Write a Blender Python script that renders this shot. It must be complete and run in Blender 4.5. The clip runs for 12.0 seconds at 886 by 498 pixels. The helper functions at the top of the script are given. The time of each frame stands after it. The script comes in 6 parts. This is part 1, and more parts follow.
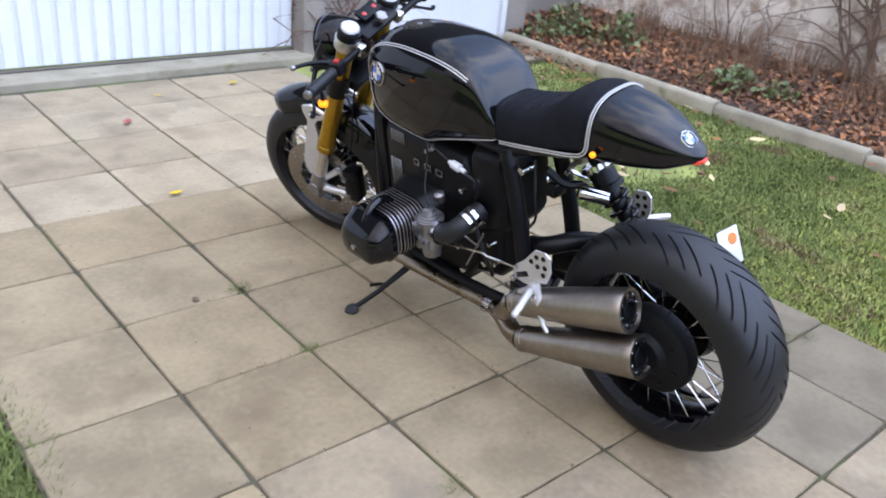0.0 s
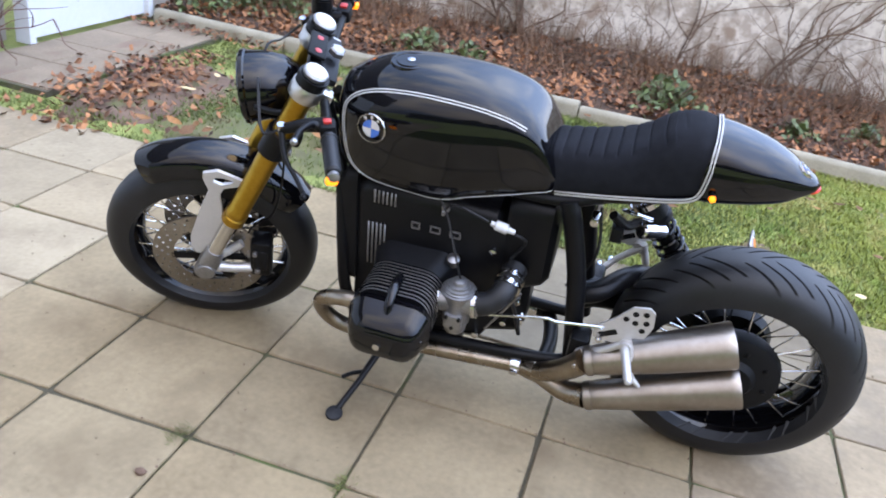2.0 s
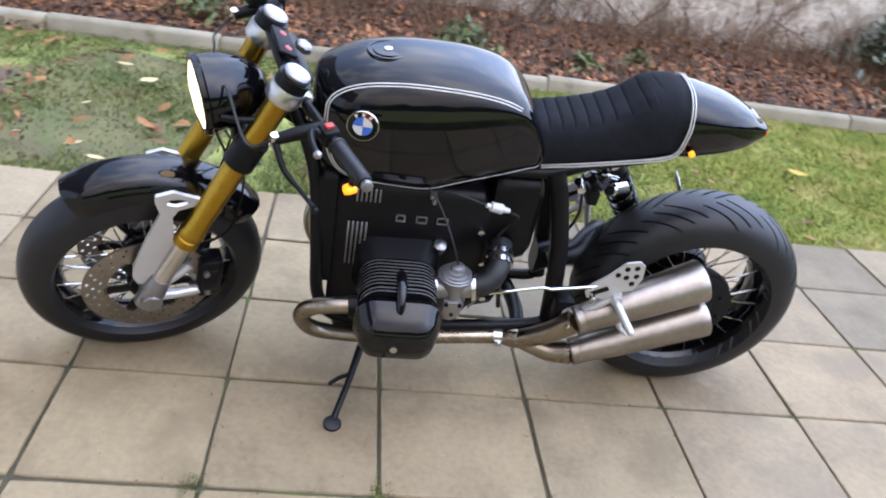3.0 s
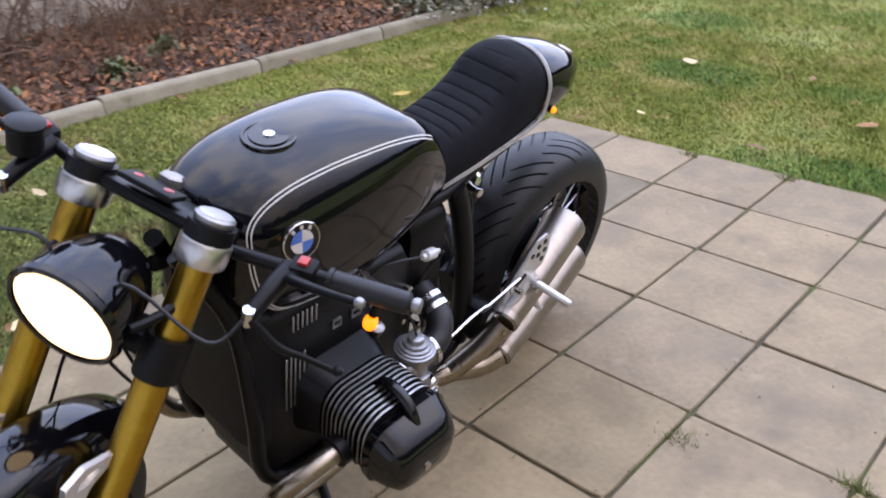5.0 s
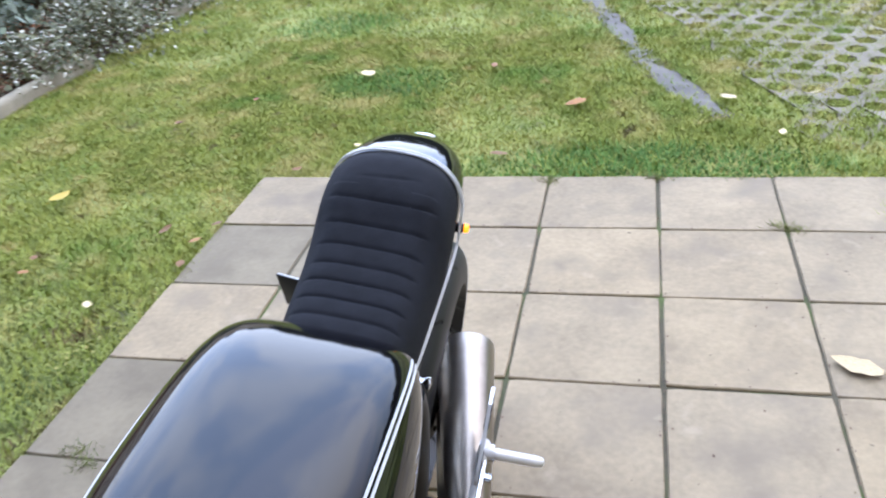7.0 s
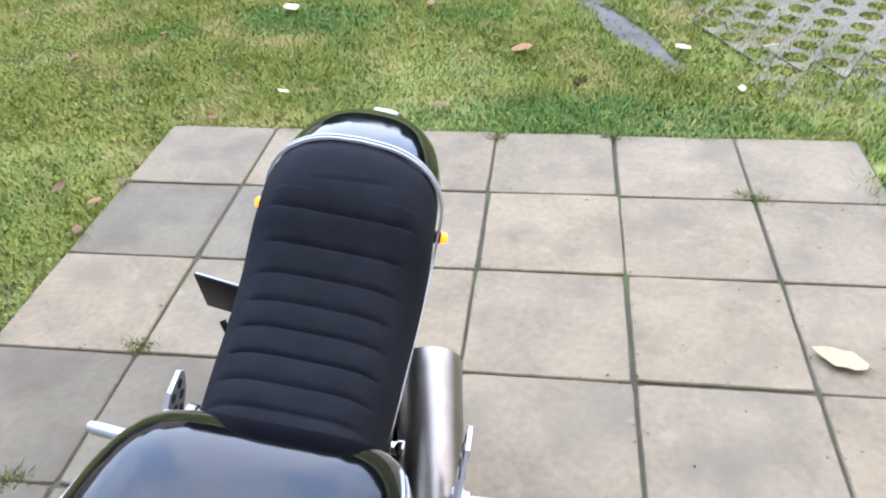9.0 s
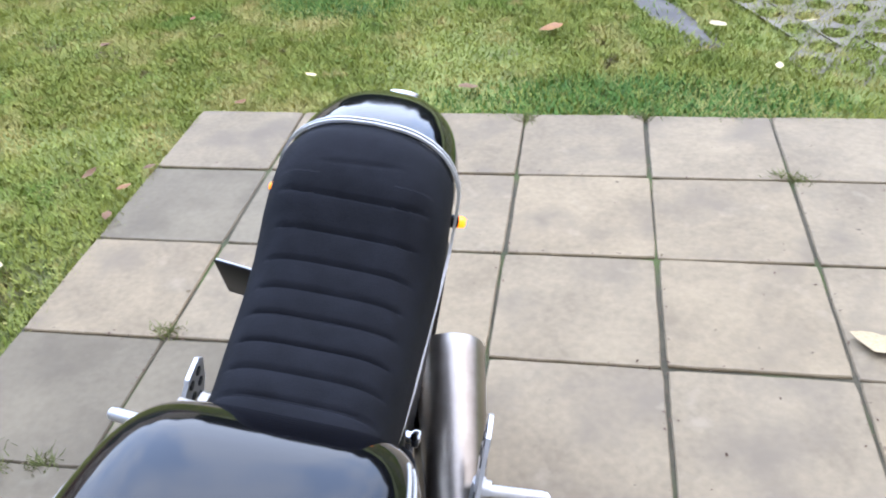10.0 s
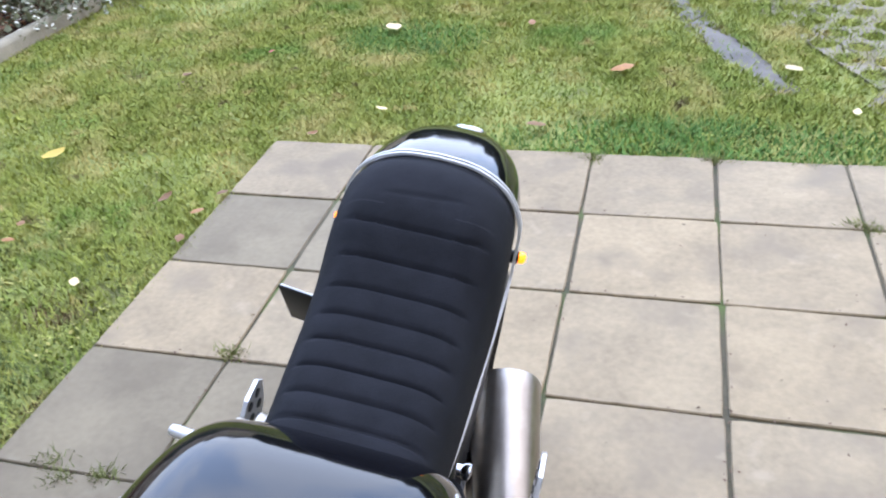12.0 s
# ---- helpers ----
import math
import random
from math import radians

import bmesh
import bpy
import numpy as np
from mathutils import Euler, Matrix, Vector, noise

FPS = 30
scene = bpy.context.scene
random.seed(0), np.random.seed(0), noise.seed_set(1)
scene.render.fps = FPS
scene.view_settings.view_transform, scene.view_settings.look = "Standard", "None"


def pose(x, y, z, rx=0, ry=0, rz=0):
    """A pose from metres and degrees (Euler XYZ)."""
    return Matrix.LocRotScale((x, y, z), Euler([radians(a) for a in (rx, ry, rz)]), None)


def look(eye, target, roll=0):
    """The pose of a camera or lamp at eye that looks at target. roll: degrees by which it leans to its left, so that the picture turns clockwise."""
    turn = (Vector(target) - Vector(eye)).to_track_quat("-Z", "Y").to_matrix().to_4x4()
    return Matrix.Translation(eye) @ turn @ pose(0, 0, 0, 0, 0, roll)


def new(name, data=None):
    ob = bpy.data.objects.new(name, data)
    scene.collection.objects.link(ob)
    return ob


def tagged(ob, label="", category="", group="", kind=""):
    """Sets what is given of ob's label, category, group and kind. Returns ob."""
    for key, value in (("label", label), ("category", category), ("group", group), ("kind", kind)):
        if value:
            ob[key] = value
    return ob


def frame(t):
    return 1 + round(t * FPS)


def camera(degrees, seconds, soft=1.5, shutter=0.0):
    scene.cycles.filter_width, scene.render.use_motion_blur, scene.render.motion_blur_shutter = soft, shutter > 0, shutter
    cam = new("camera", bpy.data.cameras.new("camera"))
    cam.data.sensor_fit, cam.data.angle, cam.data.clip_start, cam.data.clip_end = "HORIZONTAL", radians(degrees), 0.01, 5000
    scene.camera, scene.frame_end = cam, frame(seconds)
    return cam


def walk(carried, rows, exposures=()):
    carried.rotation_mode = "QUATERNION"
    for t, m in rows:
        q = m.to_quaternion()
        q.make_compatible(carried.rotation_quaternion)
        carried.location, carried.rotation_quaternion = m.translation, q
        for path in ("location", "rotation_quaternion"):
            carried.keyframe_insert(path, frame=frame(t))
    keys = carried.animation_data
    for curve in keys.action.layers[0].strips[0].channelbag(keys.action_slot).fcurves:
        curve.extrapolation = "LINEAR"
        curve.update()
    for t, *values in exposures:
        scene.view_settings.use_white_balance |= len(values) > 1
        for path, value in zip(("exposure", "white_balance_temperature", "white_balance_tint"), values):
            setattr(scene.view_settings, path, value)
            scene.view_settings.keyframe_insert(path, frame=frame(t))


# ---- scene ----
cam = camera(56.6, 12.0, soft=1.9, shutter=0.4)
PATH = [
    (0, (-1.52, -0.94, 1.383), (-0.3, 0.375, 0.497), 6.0),
    (0.5, (-1.511, -0.62, 1.371), (-0.195, 0.565, 0.442), 7.1),
    (1, (-1.577, -0.309, 1.379), (-0.164, 0.754, 0.444), 7.8),
    (1.5, (-1.785, 0.041, 1.379), (-0.132, 0.679, 0.452), 8.6),
    (2, (-1.797, 0.331, 1.368), (-0.045, 0.727, 0.488), 9.0),
    (2.5, (-1.811, 0.654, 1.365), (-0.036, 0.772, 0.452), 9.7),
    (2.7, (-1.819, 0.778, 1.364), (-0.038, 0.738, 0.454), 9.7),
    (4.3, (-1.369, 1.489, 1.366), (0.105, 0.502, 0.444), 2.3),
    (4.5, (-1.306, 1.559, 1.383), (0.088, 0.448, 0.477), 1.0),
    (5, (-1.085, 1.596, 1.373), (0.133, 0.324, 0.426), -2.3),
    (5.5, (-0.811, 1.572, 1.404), (0.176, 0.161, 0.386), -3.4),
    (6, (-0.569, 1.59, 1.414), (0.105, -0.016, 0.43), -5.2),
    (6.5, (-0.408, 1.435, 1.403), (0.124, -0.246, 0.46), -6.1),
    (7, (-0.33, 1.262, 1.405), (0.13, -0.401, 0.393), -6.9),
    (7.2, (-0.3, 1.204, 1.4), (0.044, -0.474, 0.366), -5.0),
    (8.8, (-0.198, 0.989, 1.345), (0.035, -0.631, 0.196), -2.4),
    (9, (-0.197, 0.985, 1.352), (0.06, -0.623, 0.191), -3.0),
    (9.5, (-0.213, 0.975, 1.346), (0.081, -0.605, 0.155), -3.7),
    (10, (-0.213, 0.96, 1.337), (0.125, -0.612, 0.148), -5.1),
    (10.5, (-0.218, 0.966, 1.353), (0.221, -0.598, 0.187), -6.2),
    (11, (-0.225, 0.957, 1.347), (0.184, -0.634, 0.206), -5.0),
    (11.5, (-0.217, 0.959, 1.345), (0.201, -0.655, 0.24), -4.4),
    (12, (-0.219, 0.967, 1.34), (0.274, -0.624, 0.232), -5.6),
]
EXPOSURES = [(0, -1.68, 8900, 22), (0.5, -1.38, 8750, 21), (1.2, -1.48, 8700, 20), (2.5, -1.46, 8800, 21), (4.5, -1.80, 9800, 27), (5.5, -1.94, 9800, 28), (6.5, -1.30, 8950, 21), (7, -1.43, 8750, 20), (9, -1.43, 8750, 20), (12, -1.40, 8850, 20)]
walk(cam, [(t, look(eye, target, roll)) for t, eye, target, roll in PATH], EXPOSURES)

# ---- world and light ----
world = bpy.data.worlds.new("world")
scene.world = world
world.use_nodes = True
wn, wl = world.node_tree.nodes, world.node_tree.links
wn.clear()
w_out, w_bg, w_sky = wn.new("ShaderNodeOutputWorld"), wn.new("ShaderNodeBackground"), wn.new("ShaderNodeTexSky")
w_sky.sky_type, w_sky.sun_disc = "NISHITA", False
w_sky.sun_elevation, w_sky.sun_rotation = radians(48), radians(254)
w_co, w_noise, w_ramp, w_mix = wn.new("ShaderNodeTexCoord"), wn.new("ShaderNodeTexNoise"), wn.new("ShaderNodeValToRGB"), wn.new("ShaderNodeMix")
w_noise.inputs["Scale"].default_value, w_noise.inputs["Detail"].default_value = 3.0, 7
w_ramp.color_ramp.elements[0].position, w_ramp.color_ramp.elements[1].position = 0.43, 0.60
w_mix.data_type = "RGBA"
w_mix.inputs["B"].default_value = (9.1, 12.0, 16.2, 1)
w_blue = wn.new("ShaderNodeMix")
w_blue.data_type = "RGBA"
w_blue.inputs["Factor"].default_value = 0.8
w_blue.inputs["B"].default_value = (4.0, 7.4, 14.8, 1)
w_sep, w_up, w_mul = wn.new("ShaderNodeSeparateXYZ"), wn.new("ShaderNodeMapRange"), wn.new("ShaderNodeVectorMath")
w_up.inputs["From Min"].default_value = 0.0
w_up.inputs["From Max"].default_value, w_up.inputs["To Min"].default_value, w_up.inputs["To Max"].default_value = 0.8, 1.3, 5.8
# broad southern sky glow, out of view, added to brighten the paint's reflections
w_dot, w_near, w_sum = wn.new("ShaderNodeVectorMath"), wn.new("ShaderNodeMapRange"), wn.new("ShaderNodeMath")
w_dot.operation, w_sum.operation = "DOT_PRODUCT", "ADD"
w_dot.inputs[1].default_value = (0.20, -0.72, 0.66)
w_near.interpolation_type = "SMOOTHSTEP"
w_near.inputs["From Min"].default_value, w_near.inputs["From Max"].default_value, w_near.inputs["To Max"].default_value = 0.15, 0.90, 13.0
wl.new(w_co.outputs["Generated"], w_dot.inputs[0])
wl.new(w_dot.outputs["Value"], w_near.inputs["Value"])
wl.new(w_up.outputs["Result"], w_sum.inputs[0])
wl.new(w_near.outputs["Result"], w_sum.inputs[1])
w_mul.operation = "SCALE"
wl.new(w_co.outputs["Generated"], w_sep.inputs["Vector"])
wl.new(w_sep.outputs["Z"], w_up.inputs["Value"])
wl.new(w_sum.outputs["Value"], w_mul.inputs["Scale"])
wl.new(w_co.outputs["Generated"], w_noise.inputs["Vector"])
wl.new(w_noise.outputs["Fac"], w_ramp.inputs["Fac"])
w_gap, w_fac = wn.new("ShaderNodeMath"), wn.new("ShaderNodeMath")
w_gap.operation, w_fac.operation = "MULTIPLY_ADD", "MULTIPLY"
w_gap.inputs[1].default_value, w_gap.inputs[2].default_value = -0.05, 1.0
wl.new(w_near.outputs["Result"], w_gap.inputs[0])
wl.new(w_ramp.outputs["Color"], w_fac.inputs[0])
wl.new(w_gap.outputs["Value"], w_fac.inputs[1])
wl.new(w_fac.outputs["Value"], w_mix.inputs["Factor"])
wl.new(w_sky.outputs["Color"], w_blue.inputs["A"])
wl.new(w_blue.outputs["Result"], w_mix.inputs["A"])
wl.new(w_mix.outputs["Result"], w_mul.inputs[0])
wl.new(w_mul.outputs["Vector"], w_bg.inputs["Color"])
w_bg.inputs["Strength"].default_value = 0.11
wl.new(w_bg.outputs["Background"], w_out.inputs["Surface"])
sun = new("sun", bpy.data.lights.new("sun", "SUN"))
sun.data.energy, sun.data.angle, sun.data.color = 2.1, radians(90), (1.0, 0.84, 0.62)
sun.matrix_world = look((-3.6, -1.0, 4.2), (0, 0, 0))


# ---- materials ----
def mat(name, dark, light=None, rough=0.5, metal=0.0, scale=8.0, fine=90.0, bump=0.0, coat=0.0, spots=None, each=0.0, island=0.0, spec=0.5, sheen=0.0, low=0.35, high=0.65, other=None):
    """A surface whose colour wanders between dark and light at two scales, with fine relief; each: how much whole objects differ."""
    m = bpy.data.materials.new(name)
    m.use_nodes = True
    nt = m.node_tree
    n, l = nt.nodes, nt.links
    b = n["Principled BSDF"]
    light = light or dark
    co, info = n.new("ShaderNodeTexCoord"), n.new("ShaderNodeObjectInfo")
    shift = n.new("ShaderNodeVectorMath")
    shift.operation = "MULTIPLY_ADD"
    shift.inputs[0].default_value = (37.0, 53.0, 19.0)
    l.new(info.outputs["Random"], shift.inputs[1])
    l.new(co.outputs["Object"], shift.inputs[2])
    big, small = n.new("ShaderNodeTexNoise"), n.new("ShaderNodeTexNoise")
    big.inputs["Scale"].default_value, big.inputs["Detail"].default_value = scale, 5
    small.inputs["Scale"].default_value, small.inputs["Detail"].default_value = fine, 4
    for t in (big, small):
        l.new(shift.outputs[0], t.inputs["Vector"])
    blend = n.new("ShaderNodeMix")
    blend.inputs["Factor"].default_value = 0.35
    l.new(big.outputs["Fac"], blend.inputs["A"])
    l.new(small.outputs["Fac"], blend.inputs["B"])
    ramp = n.new("ShaderNodeValToRGB")
    ramp.color_ramp.elements[0].position, ramp.color_ramp.elements[1].position = low, high
    ramp.color_ramp.elements[0].color, ramp.color_ramp.elements[1].color = (*dark, 1), (*light, 1)
    l.new(blend.outputs["Result"], ramp.inputs["Fac"])
    colour = ramp.outputs["Color"]
    for spots in ([] if not spots else [spots] if isinstance(spots[0], tuple) and not isinstance(spots[1], tuple) else spots):
        spot, cut, over = n.new("ShaderNodeTexNoise"), n.new("ShaderNodeValToRGB"), n.new("ShaderNodeMix")
        over.data_type = "RGBA"
        spot.inputs["Scale"].default_value, spot.inputs["Detail"].default_value = spots[1], 6
        cut.color_ramp.elements[0].position, cut.color_ramp.elements[1].position = spots[2], spots[2] + (spots[3] if len(spots) > 3 else 0.14)
        l.new(shift.outputs[0], spot.inputs["Vector"])
        l.new(spot.outputs["Fac"], cut.inputs["Fac"])
        l.new(cut.outputs["Color"], over.inputs["Factor"])
        l.new(colour, over.inputs["A"])
        over.inputs["B"].default_value = (*spots[0], 1)
        colour = over.outputs["Result"]
    if other:
        ran, step, over = n.new("ShaderNodeMath"), n.new("ShaderNodeMath"), n.new("ShaderNodeMix")
        ran.operation, step.operation, over.data_type = "MULTIPLY", "FRACT", "RGBA"
        over.blend_type = "MULTIPLY"
        ran.inputs[1].default_value = 17.3
        l.new(info.outputs["Random"], ran.inputs[0])
        l.new(ran.outputs[0], step.inputs[0])
        l.new(step.outputs[0], over.inputs["Factor"])
        l.new(colour, over.inputs["A"])
        over.inputs["B"].default_value = (*other, 1)
        colour = over.outputs["Result"]
    if each or island:
        hsv, ran = n.new("ShaderNodeHueSaturation"), n.new("ShaderNodeMapRange")
        amount = each or island
        ran.inputs["To Min"].default_value, ran.inputs["To Max"].default_value = 1 - amount, 1 + amount
        if island:
            geo = n.new("ShaderNodeNewGeometry")
            l.new(geo.outputs["Random Per Island"], ran.inputs["Value"])
        else:
            l.new(info.outputs["Random"], ran.inputs["Value"])
        l.new(ran.outputs["Result"], hsv.inputs["Value"])
        l.new(colour, hsv.inputs["Color"])
        colour = hsv.outputs["Color"]
    l.new(colour, b.inputs["Base Color"])
    rr = n.new("ShaderNodeMapRange")
    rr.inputs["To Min"].default_value, rr.inputs["To Max"].default_value = max(rough - 0.07, 0.02), min(rough + 0.07, 1)
    l.new(big.outputs["Fac"], rr.inputs["Value"])
    l.new(rr.outputs["Result"], b.inputs["Roughness"])
    b.inputs["Metallic"].default_value = metal
    b.inputs["Specular IOR Level"].default_value = spec
    b.inputs["Coat Weight"].default_value, b.inputs["Coat Roughness"].default_value = coat, 0.03
    b.inputs["Sheen Weight"].default_value = sheen
    if bump:
        bp = n.new("ShaderNodeBump")
        bp.inputs["Strength"].default_value, bp.inputs["Distance"].default_value = bump, 0.004
        l.new(blend.outputs["Result"], bp.inputs["Height"])
        l.new(bp.outputs["Normal"], b.inputs["Normal"])
    return m


def glow(name, colour, strength, base=(0.8, 0.8, 0.8)):
    m = mat(name, base, rough=0.2)
    b = m.node_tree.nodes["Principled BSDF"]
    b.inputs["Emission Color"].default_value, b.inputs["Emission Strength"].default_value = (*colour, 1), strength
    return m


SLAB = mat("slab_concrete", (0.1842, 0.1315, 0.0732), (0.2749, 0.2036, 0.1176), low=0.37, high=0.66, rough=0.85, scale=5, fine=55, bump=0.18, spots=[((0.1622, 0.1125, 0.06131), 4.0, 0.52, 0.2), ((0.3002, 0.2302, 0.1368), 9, 0.63, 0.25), ((0.09018, 0.06138, 0.03148), 34, 0.71, 0.05)], each=0.12, other=(1.0, 0.96, 0.90))
SLAB_GREY = mat("slab_concrete_grey", (0.1748, 0.1248, 0.07366), (0.2672, 0.1964, 0.1199), low=0.37, high=0.66, rough=0.85, scale=5, fine=55, bump=0.18, spots=[((0.1622, 0.1192, 0.0764), 4.5, 0.50, 0.2), ((0.2969, 0.2292, 0.1542), 11, 0.63, 0.25), ((0.09682, 0.06701, 0.03843), 34, 0.72, 0.05)], each=0.10, other=(1.0, 0.975, 0.935))
# darker slab copy: the shade east of the bike put into its colour
SLAB_SHADE = mat("slab_concrete_shaded", (0.1298, 0.09821, 0.06085), (0.1825, 0.1422, 0.09104), rough=0.88, scale=5, fine=55, bump=0.18, spots=[((0.11, 0.08235, 0.05078), 4.5, 0.50, 0.2), ((0.2111, 0.1719, 0.1153), 8, 0.64, 0.2)], each=0.10, other=(1.0, 0.97, 0.93))
SLAB_PALE = mat("slab_concrete_pale", (0.2254, 0.1688, 0.1039), (0.3124, 0.2404, 0.1519), rough=0.85, scale=5, fine=55, bump=0.18, spots=[((0.1804, 0.1305, 0.0796), 4.5, 0.53, 0.2), ((0.1017, 0.07161, 0.04072), 34, 0.72, 0.05)], each=0.10, other=(1.0, 0.965, 0.92))
JOINT = mat("joint_moss", (0.03802, 0.0319, 0.0165), (0.09067, 0.0715, 0.0425), rough=1.0, scale=9, fine=90, bump=0.8, spots=((0.062, 0.082, 0.02), 3.5, 0.50))
LAWN = mat("lawn_soil", (0.1278, 0.1476, 0.03575), (0.2691, 0.2871, 0.078), rough=1.0, scale=5, fine=70, bump=0.8, spots=[((0.1023, 0.08613, 0.0431), 4.2, 0.60), ((0.06391, 0.1292, 0.02535), 1.2, 0.58)])
BLADE = mat("grass_blade", (0.1419, 0.1787, 0.03078), (0.3019, 0.3097, 0.07695), rough=0.75, scale=7, fine=18, island=0.20, spots=[((0.3984, 0.3276, 0.1205), 3.4, 0.51, 0.16), ((0.1207, 0.1966, 0.03591), 2.3, 0.56, 0.12), ((0.3622, 0.28, 0.1026), 9, 0.60, 0.1), ((0.1207, 0.08935, 0.03591), 7, 0.67, 0.05)], spec=0.2)
LUSH = mat("lush_blade", (0.05301, 0.1365, 0.0286), (0.1178, 0.2293, 0.052), rough=0.7, scale=7, fine=18, island=0.25, spec=0.2)
DARK_BLADE = mat("dark_blade", (0.068, 0.094, 0.024), (0.150, 0.168, 0.050), rough=0.8, scale=4, fine=14, island=0.4, spots=((0.1234, 0.0803, 0.0387), 4, 0.56, 0.12), spec=0.2)
RUSTY = mat("rusty_vine", (0.06435, 0.0275, 0.0175), (0.1521, 0.066, 0.0425), rough=0.85, scale=6, fine=40, island=0.4)
STRAW = mat("dry_stem", (0.0936, 0.04675, 0.025), (0.234, 0.1265, 0.07), rough=0.8, scale=4, fine=30, island=0.45)
WEED = mat("joint_weed", (0.0819, 0.09625, 0.025), (0.1755, 0.1815, 0.055), rough=0.8, scale=3, fine=20, island=0.4)
SOIL = mat("bed_soil", (0.0351, 0.0187, 0.011), (0.0936, 0.0495, 0.029), rough=1.0, scale=5, fine=60, bump=1.0)
KERB = mat("kerb_concrete", (0.1843, 0.154, 0.105), (0.2826, 0.242, 0.1705), rough=0.9, scale=6, fine=100, bump=0.4, each=0.08, spots=((0.1228, 0.11, 0.052), 8, 0.62))
WALL = mat("old_wall_plaster", (0.4292, 0.355, 0.2838), (0.6808, 0.6106, 0.5148), rough=0.95, scale=9, fine=26, bump=1.0, spots=[((0.3256, 0.2414, 0.1782), 4.5, 0.54, 0.1), ((0.222, 0.1633, 0.1188), 14, 0.64, 0.08)], low=0.43, high=0.55)
DOORW = mat("door_white_paint", (0.4884, 0.5016, 0.4992), (0.5544, 0.561, 0.5504), rough=0.45, scale=2, fine=30, bump=0.05)
UNSEEN_WALL = mat("unseen_wall_dark", (0.01462, 0.0099, 0.0065), (0.0351, 0.02365, 0.015), rough=0.7, scale=3, fine=50, bump=0.3)
POST = mat("pillar_plaster", (0.1755, 0.1485, 0.12), (0.2457, 0.209, 0.17), rough=0.9, scale=3, fine=70, bump=0.3)
LEAF = mat("dry_leaf", (0.1346, 0.04331, 0.01), (0.2826, 0.1155, 0.028), rough=0.7, scale=9, fine=60, each=0.45)
LEAFR = mat("red_leaf", (0.2223, 0.022, 0.015), (0.3217, 0.055, 0.035), rough=0.6, scale=20, fine=90, each=0.2)
PAVER = mat("paver_concrete", (0.1346, 0.11, 0.0775), (0.2223, 0.1843, 0.1325), rough=0.95, scale=5, fine=60, bump=0.5, spots=[((0.1404, 0.11, 0.057), 3.5, 0.50, 0.15), ((0.09945, 0.1045, 0.03325), 9, 0.58, 0.1)])
HEDGE = mat("hedge_leaves", (0.00702, 0.0099, 0.005), (0.02925, 0.03575, 0.015), rough=0.8, scale=1.5, fine=9, bump=0.6)
BARE = mat("bare_soil", (0.0819, 0.044, 0.0275), (0.1755, 0.1045, 0.0675), rough=1.0, scale=6, fine=60, bump=0.8, spots=((0.117, 0.11, 0.04), 4, 0.58))
DARK_SOIL = mat("dark_olive_soil", (0.07605, 0.066, 0.0275), (0.1521, 0.1375, 0.05), rough=1.0, scale=5, fine=60, bump=0.8, spots=((0.07605, 0.0935, 0.03), 3, 0.52))
PINK = mat("worn_door_slab", (0.1467, 0.1018, 0.0644), (0.2424, 0.1773, 0.1173), rough=0.9, scale=3.5, fine=70, bump=0.3, spots=((0.169, 0.1018, 0.0667), 4, 0.57), each=0.08)
LEAFY = mat("yellow_leaf", (0.38, 0.23, 0.008), (0.47, 0.31, 0.02), rough=0.6, scale=20, fine=90, each=0.2)
LEAFP = mat("pale_leaf", (0.3902, 0.2475, 0.1125), (0.5598, 0.4125, 0.2175), rough=0.6, scale=20, fine=90, each=0.2)
LITTER = mat("leaf_litter", (0.0936, 0.03025, 0.0125), (0.2925, 0.1155, 0.045), rough=0.8, scale=3, fine=60, island=0.85)
TWIG = mat("twig_bark", (0.09945, 0.05775, 0.0375), (0.2106, 0.1375, 0.095), rough=0.9, scale=5, fine=40, island=0.35)
GREEN = mat("bed_foliage", (0.04095, 0.066, 0.02), (0.117, 0.1485, 0.045), rough=0.6, scale=6, fine=40, island=0.35)
GREYLEAF = mat("grey_foliage", (0.0585, 0.06875, 0.03), (0.1755, 0.176, 0.095), rough=0.7, scale=6, fine=40, island=0.35)
DARKLEAF = mat("ivy_foliage", (0.0351, 0.055, 0.03), (0.09945, 0.1265, 0.07), rough=0.5, scale=6, fine=40, island=0.4)
PETAL = mat("white_petal", (0.504, 0.4624, 0.352), (0.595, 0.5576, 0.4608), rough=0.6, island=0.1)
GLOSS = mat("black_lacquer", (0.0015, 0.0015, 0.002), (0.003, 0.003, 0.004), rough=0.04, spec=0.38, scale=3, fine=40)
SATIN = mat("black_satin", (0.0024, 0.0024, 0.003), (0.0054, 0.0054, 0.006), rough=0.36, scale=9, fine=120, bump=0.05, spec=0.16)
CRINKLE = mat("black_crinkle", (0.0024, 0.0024, 0.0027), (0.0048, 0.0048, 0.0054), rough=0.55, scale=30, fine=400, bump=0.2, spec=0.16)
RUBBER = mat("tyre_rubber", (0.0045, 0.0045, 0.005), (0.0095, 0.0095, 0.0105), rough=0.47, scale=14, fine=160, bump=0.1, spec=0.36)
FABRIC = mat("seat_fabric", (0.0054, 0.0057, 0.0072), (0.0108, 0.0114, 0.0141), rough=0.8, scale=40, fine=700, bump=0.3, spec=0.1)
GOLD = mat("gold_anodised", (0.36, 0.189, 0.0238), (0.4464, 0.252, 0.0408), rough=0.30, metal=1.0, scale=10, fine=80)
ALU = mat("cast_aluminium", (0.216, 0.21, 0.2108), (0.3312, 0.322, 0.3196), rough=0.38, metal=0.9, scale=14, fine=200, bump=0.06)
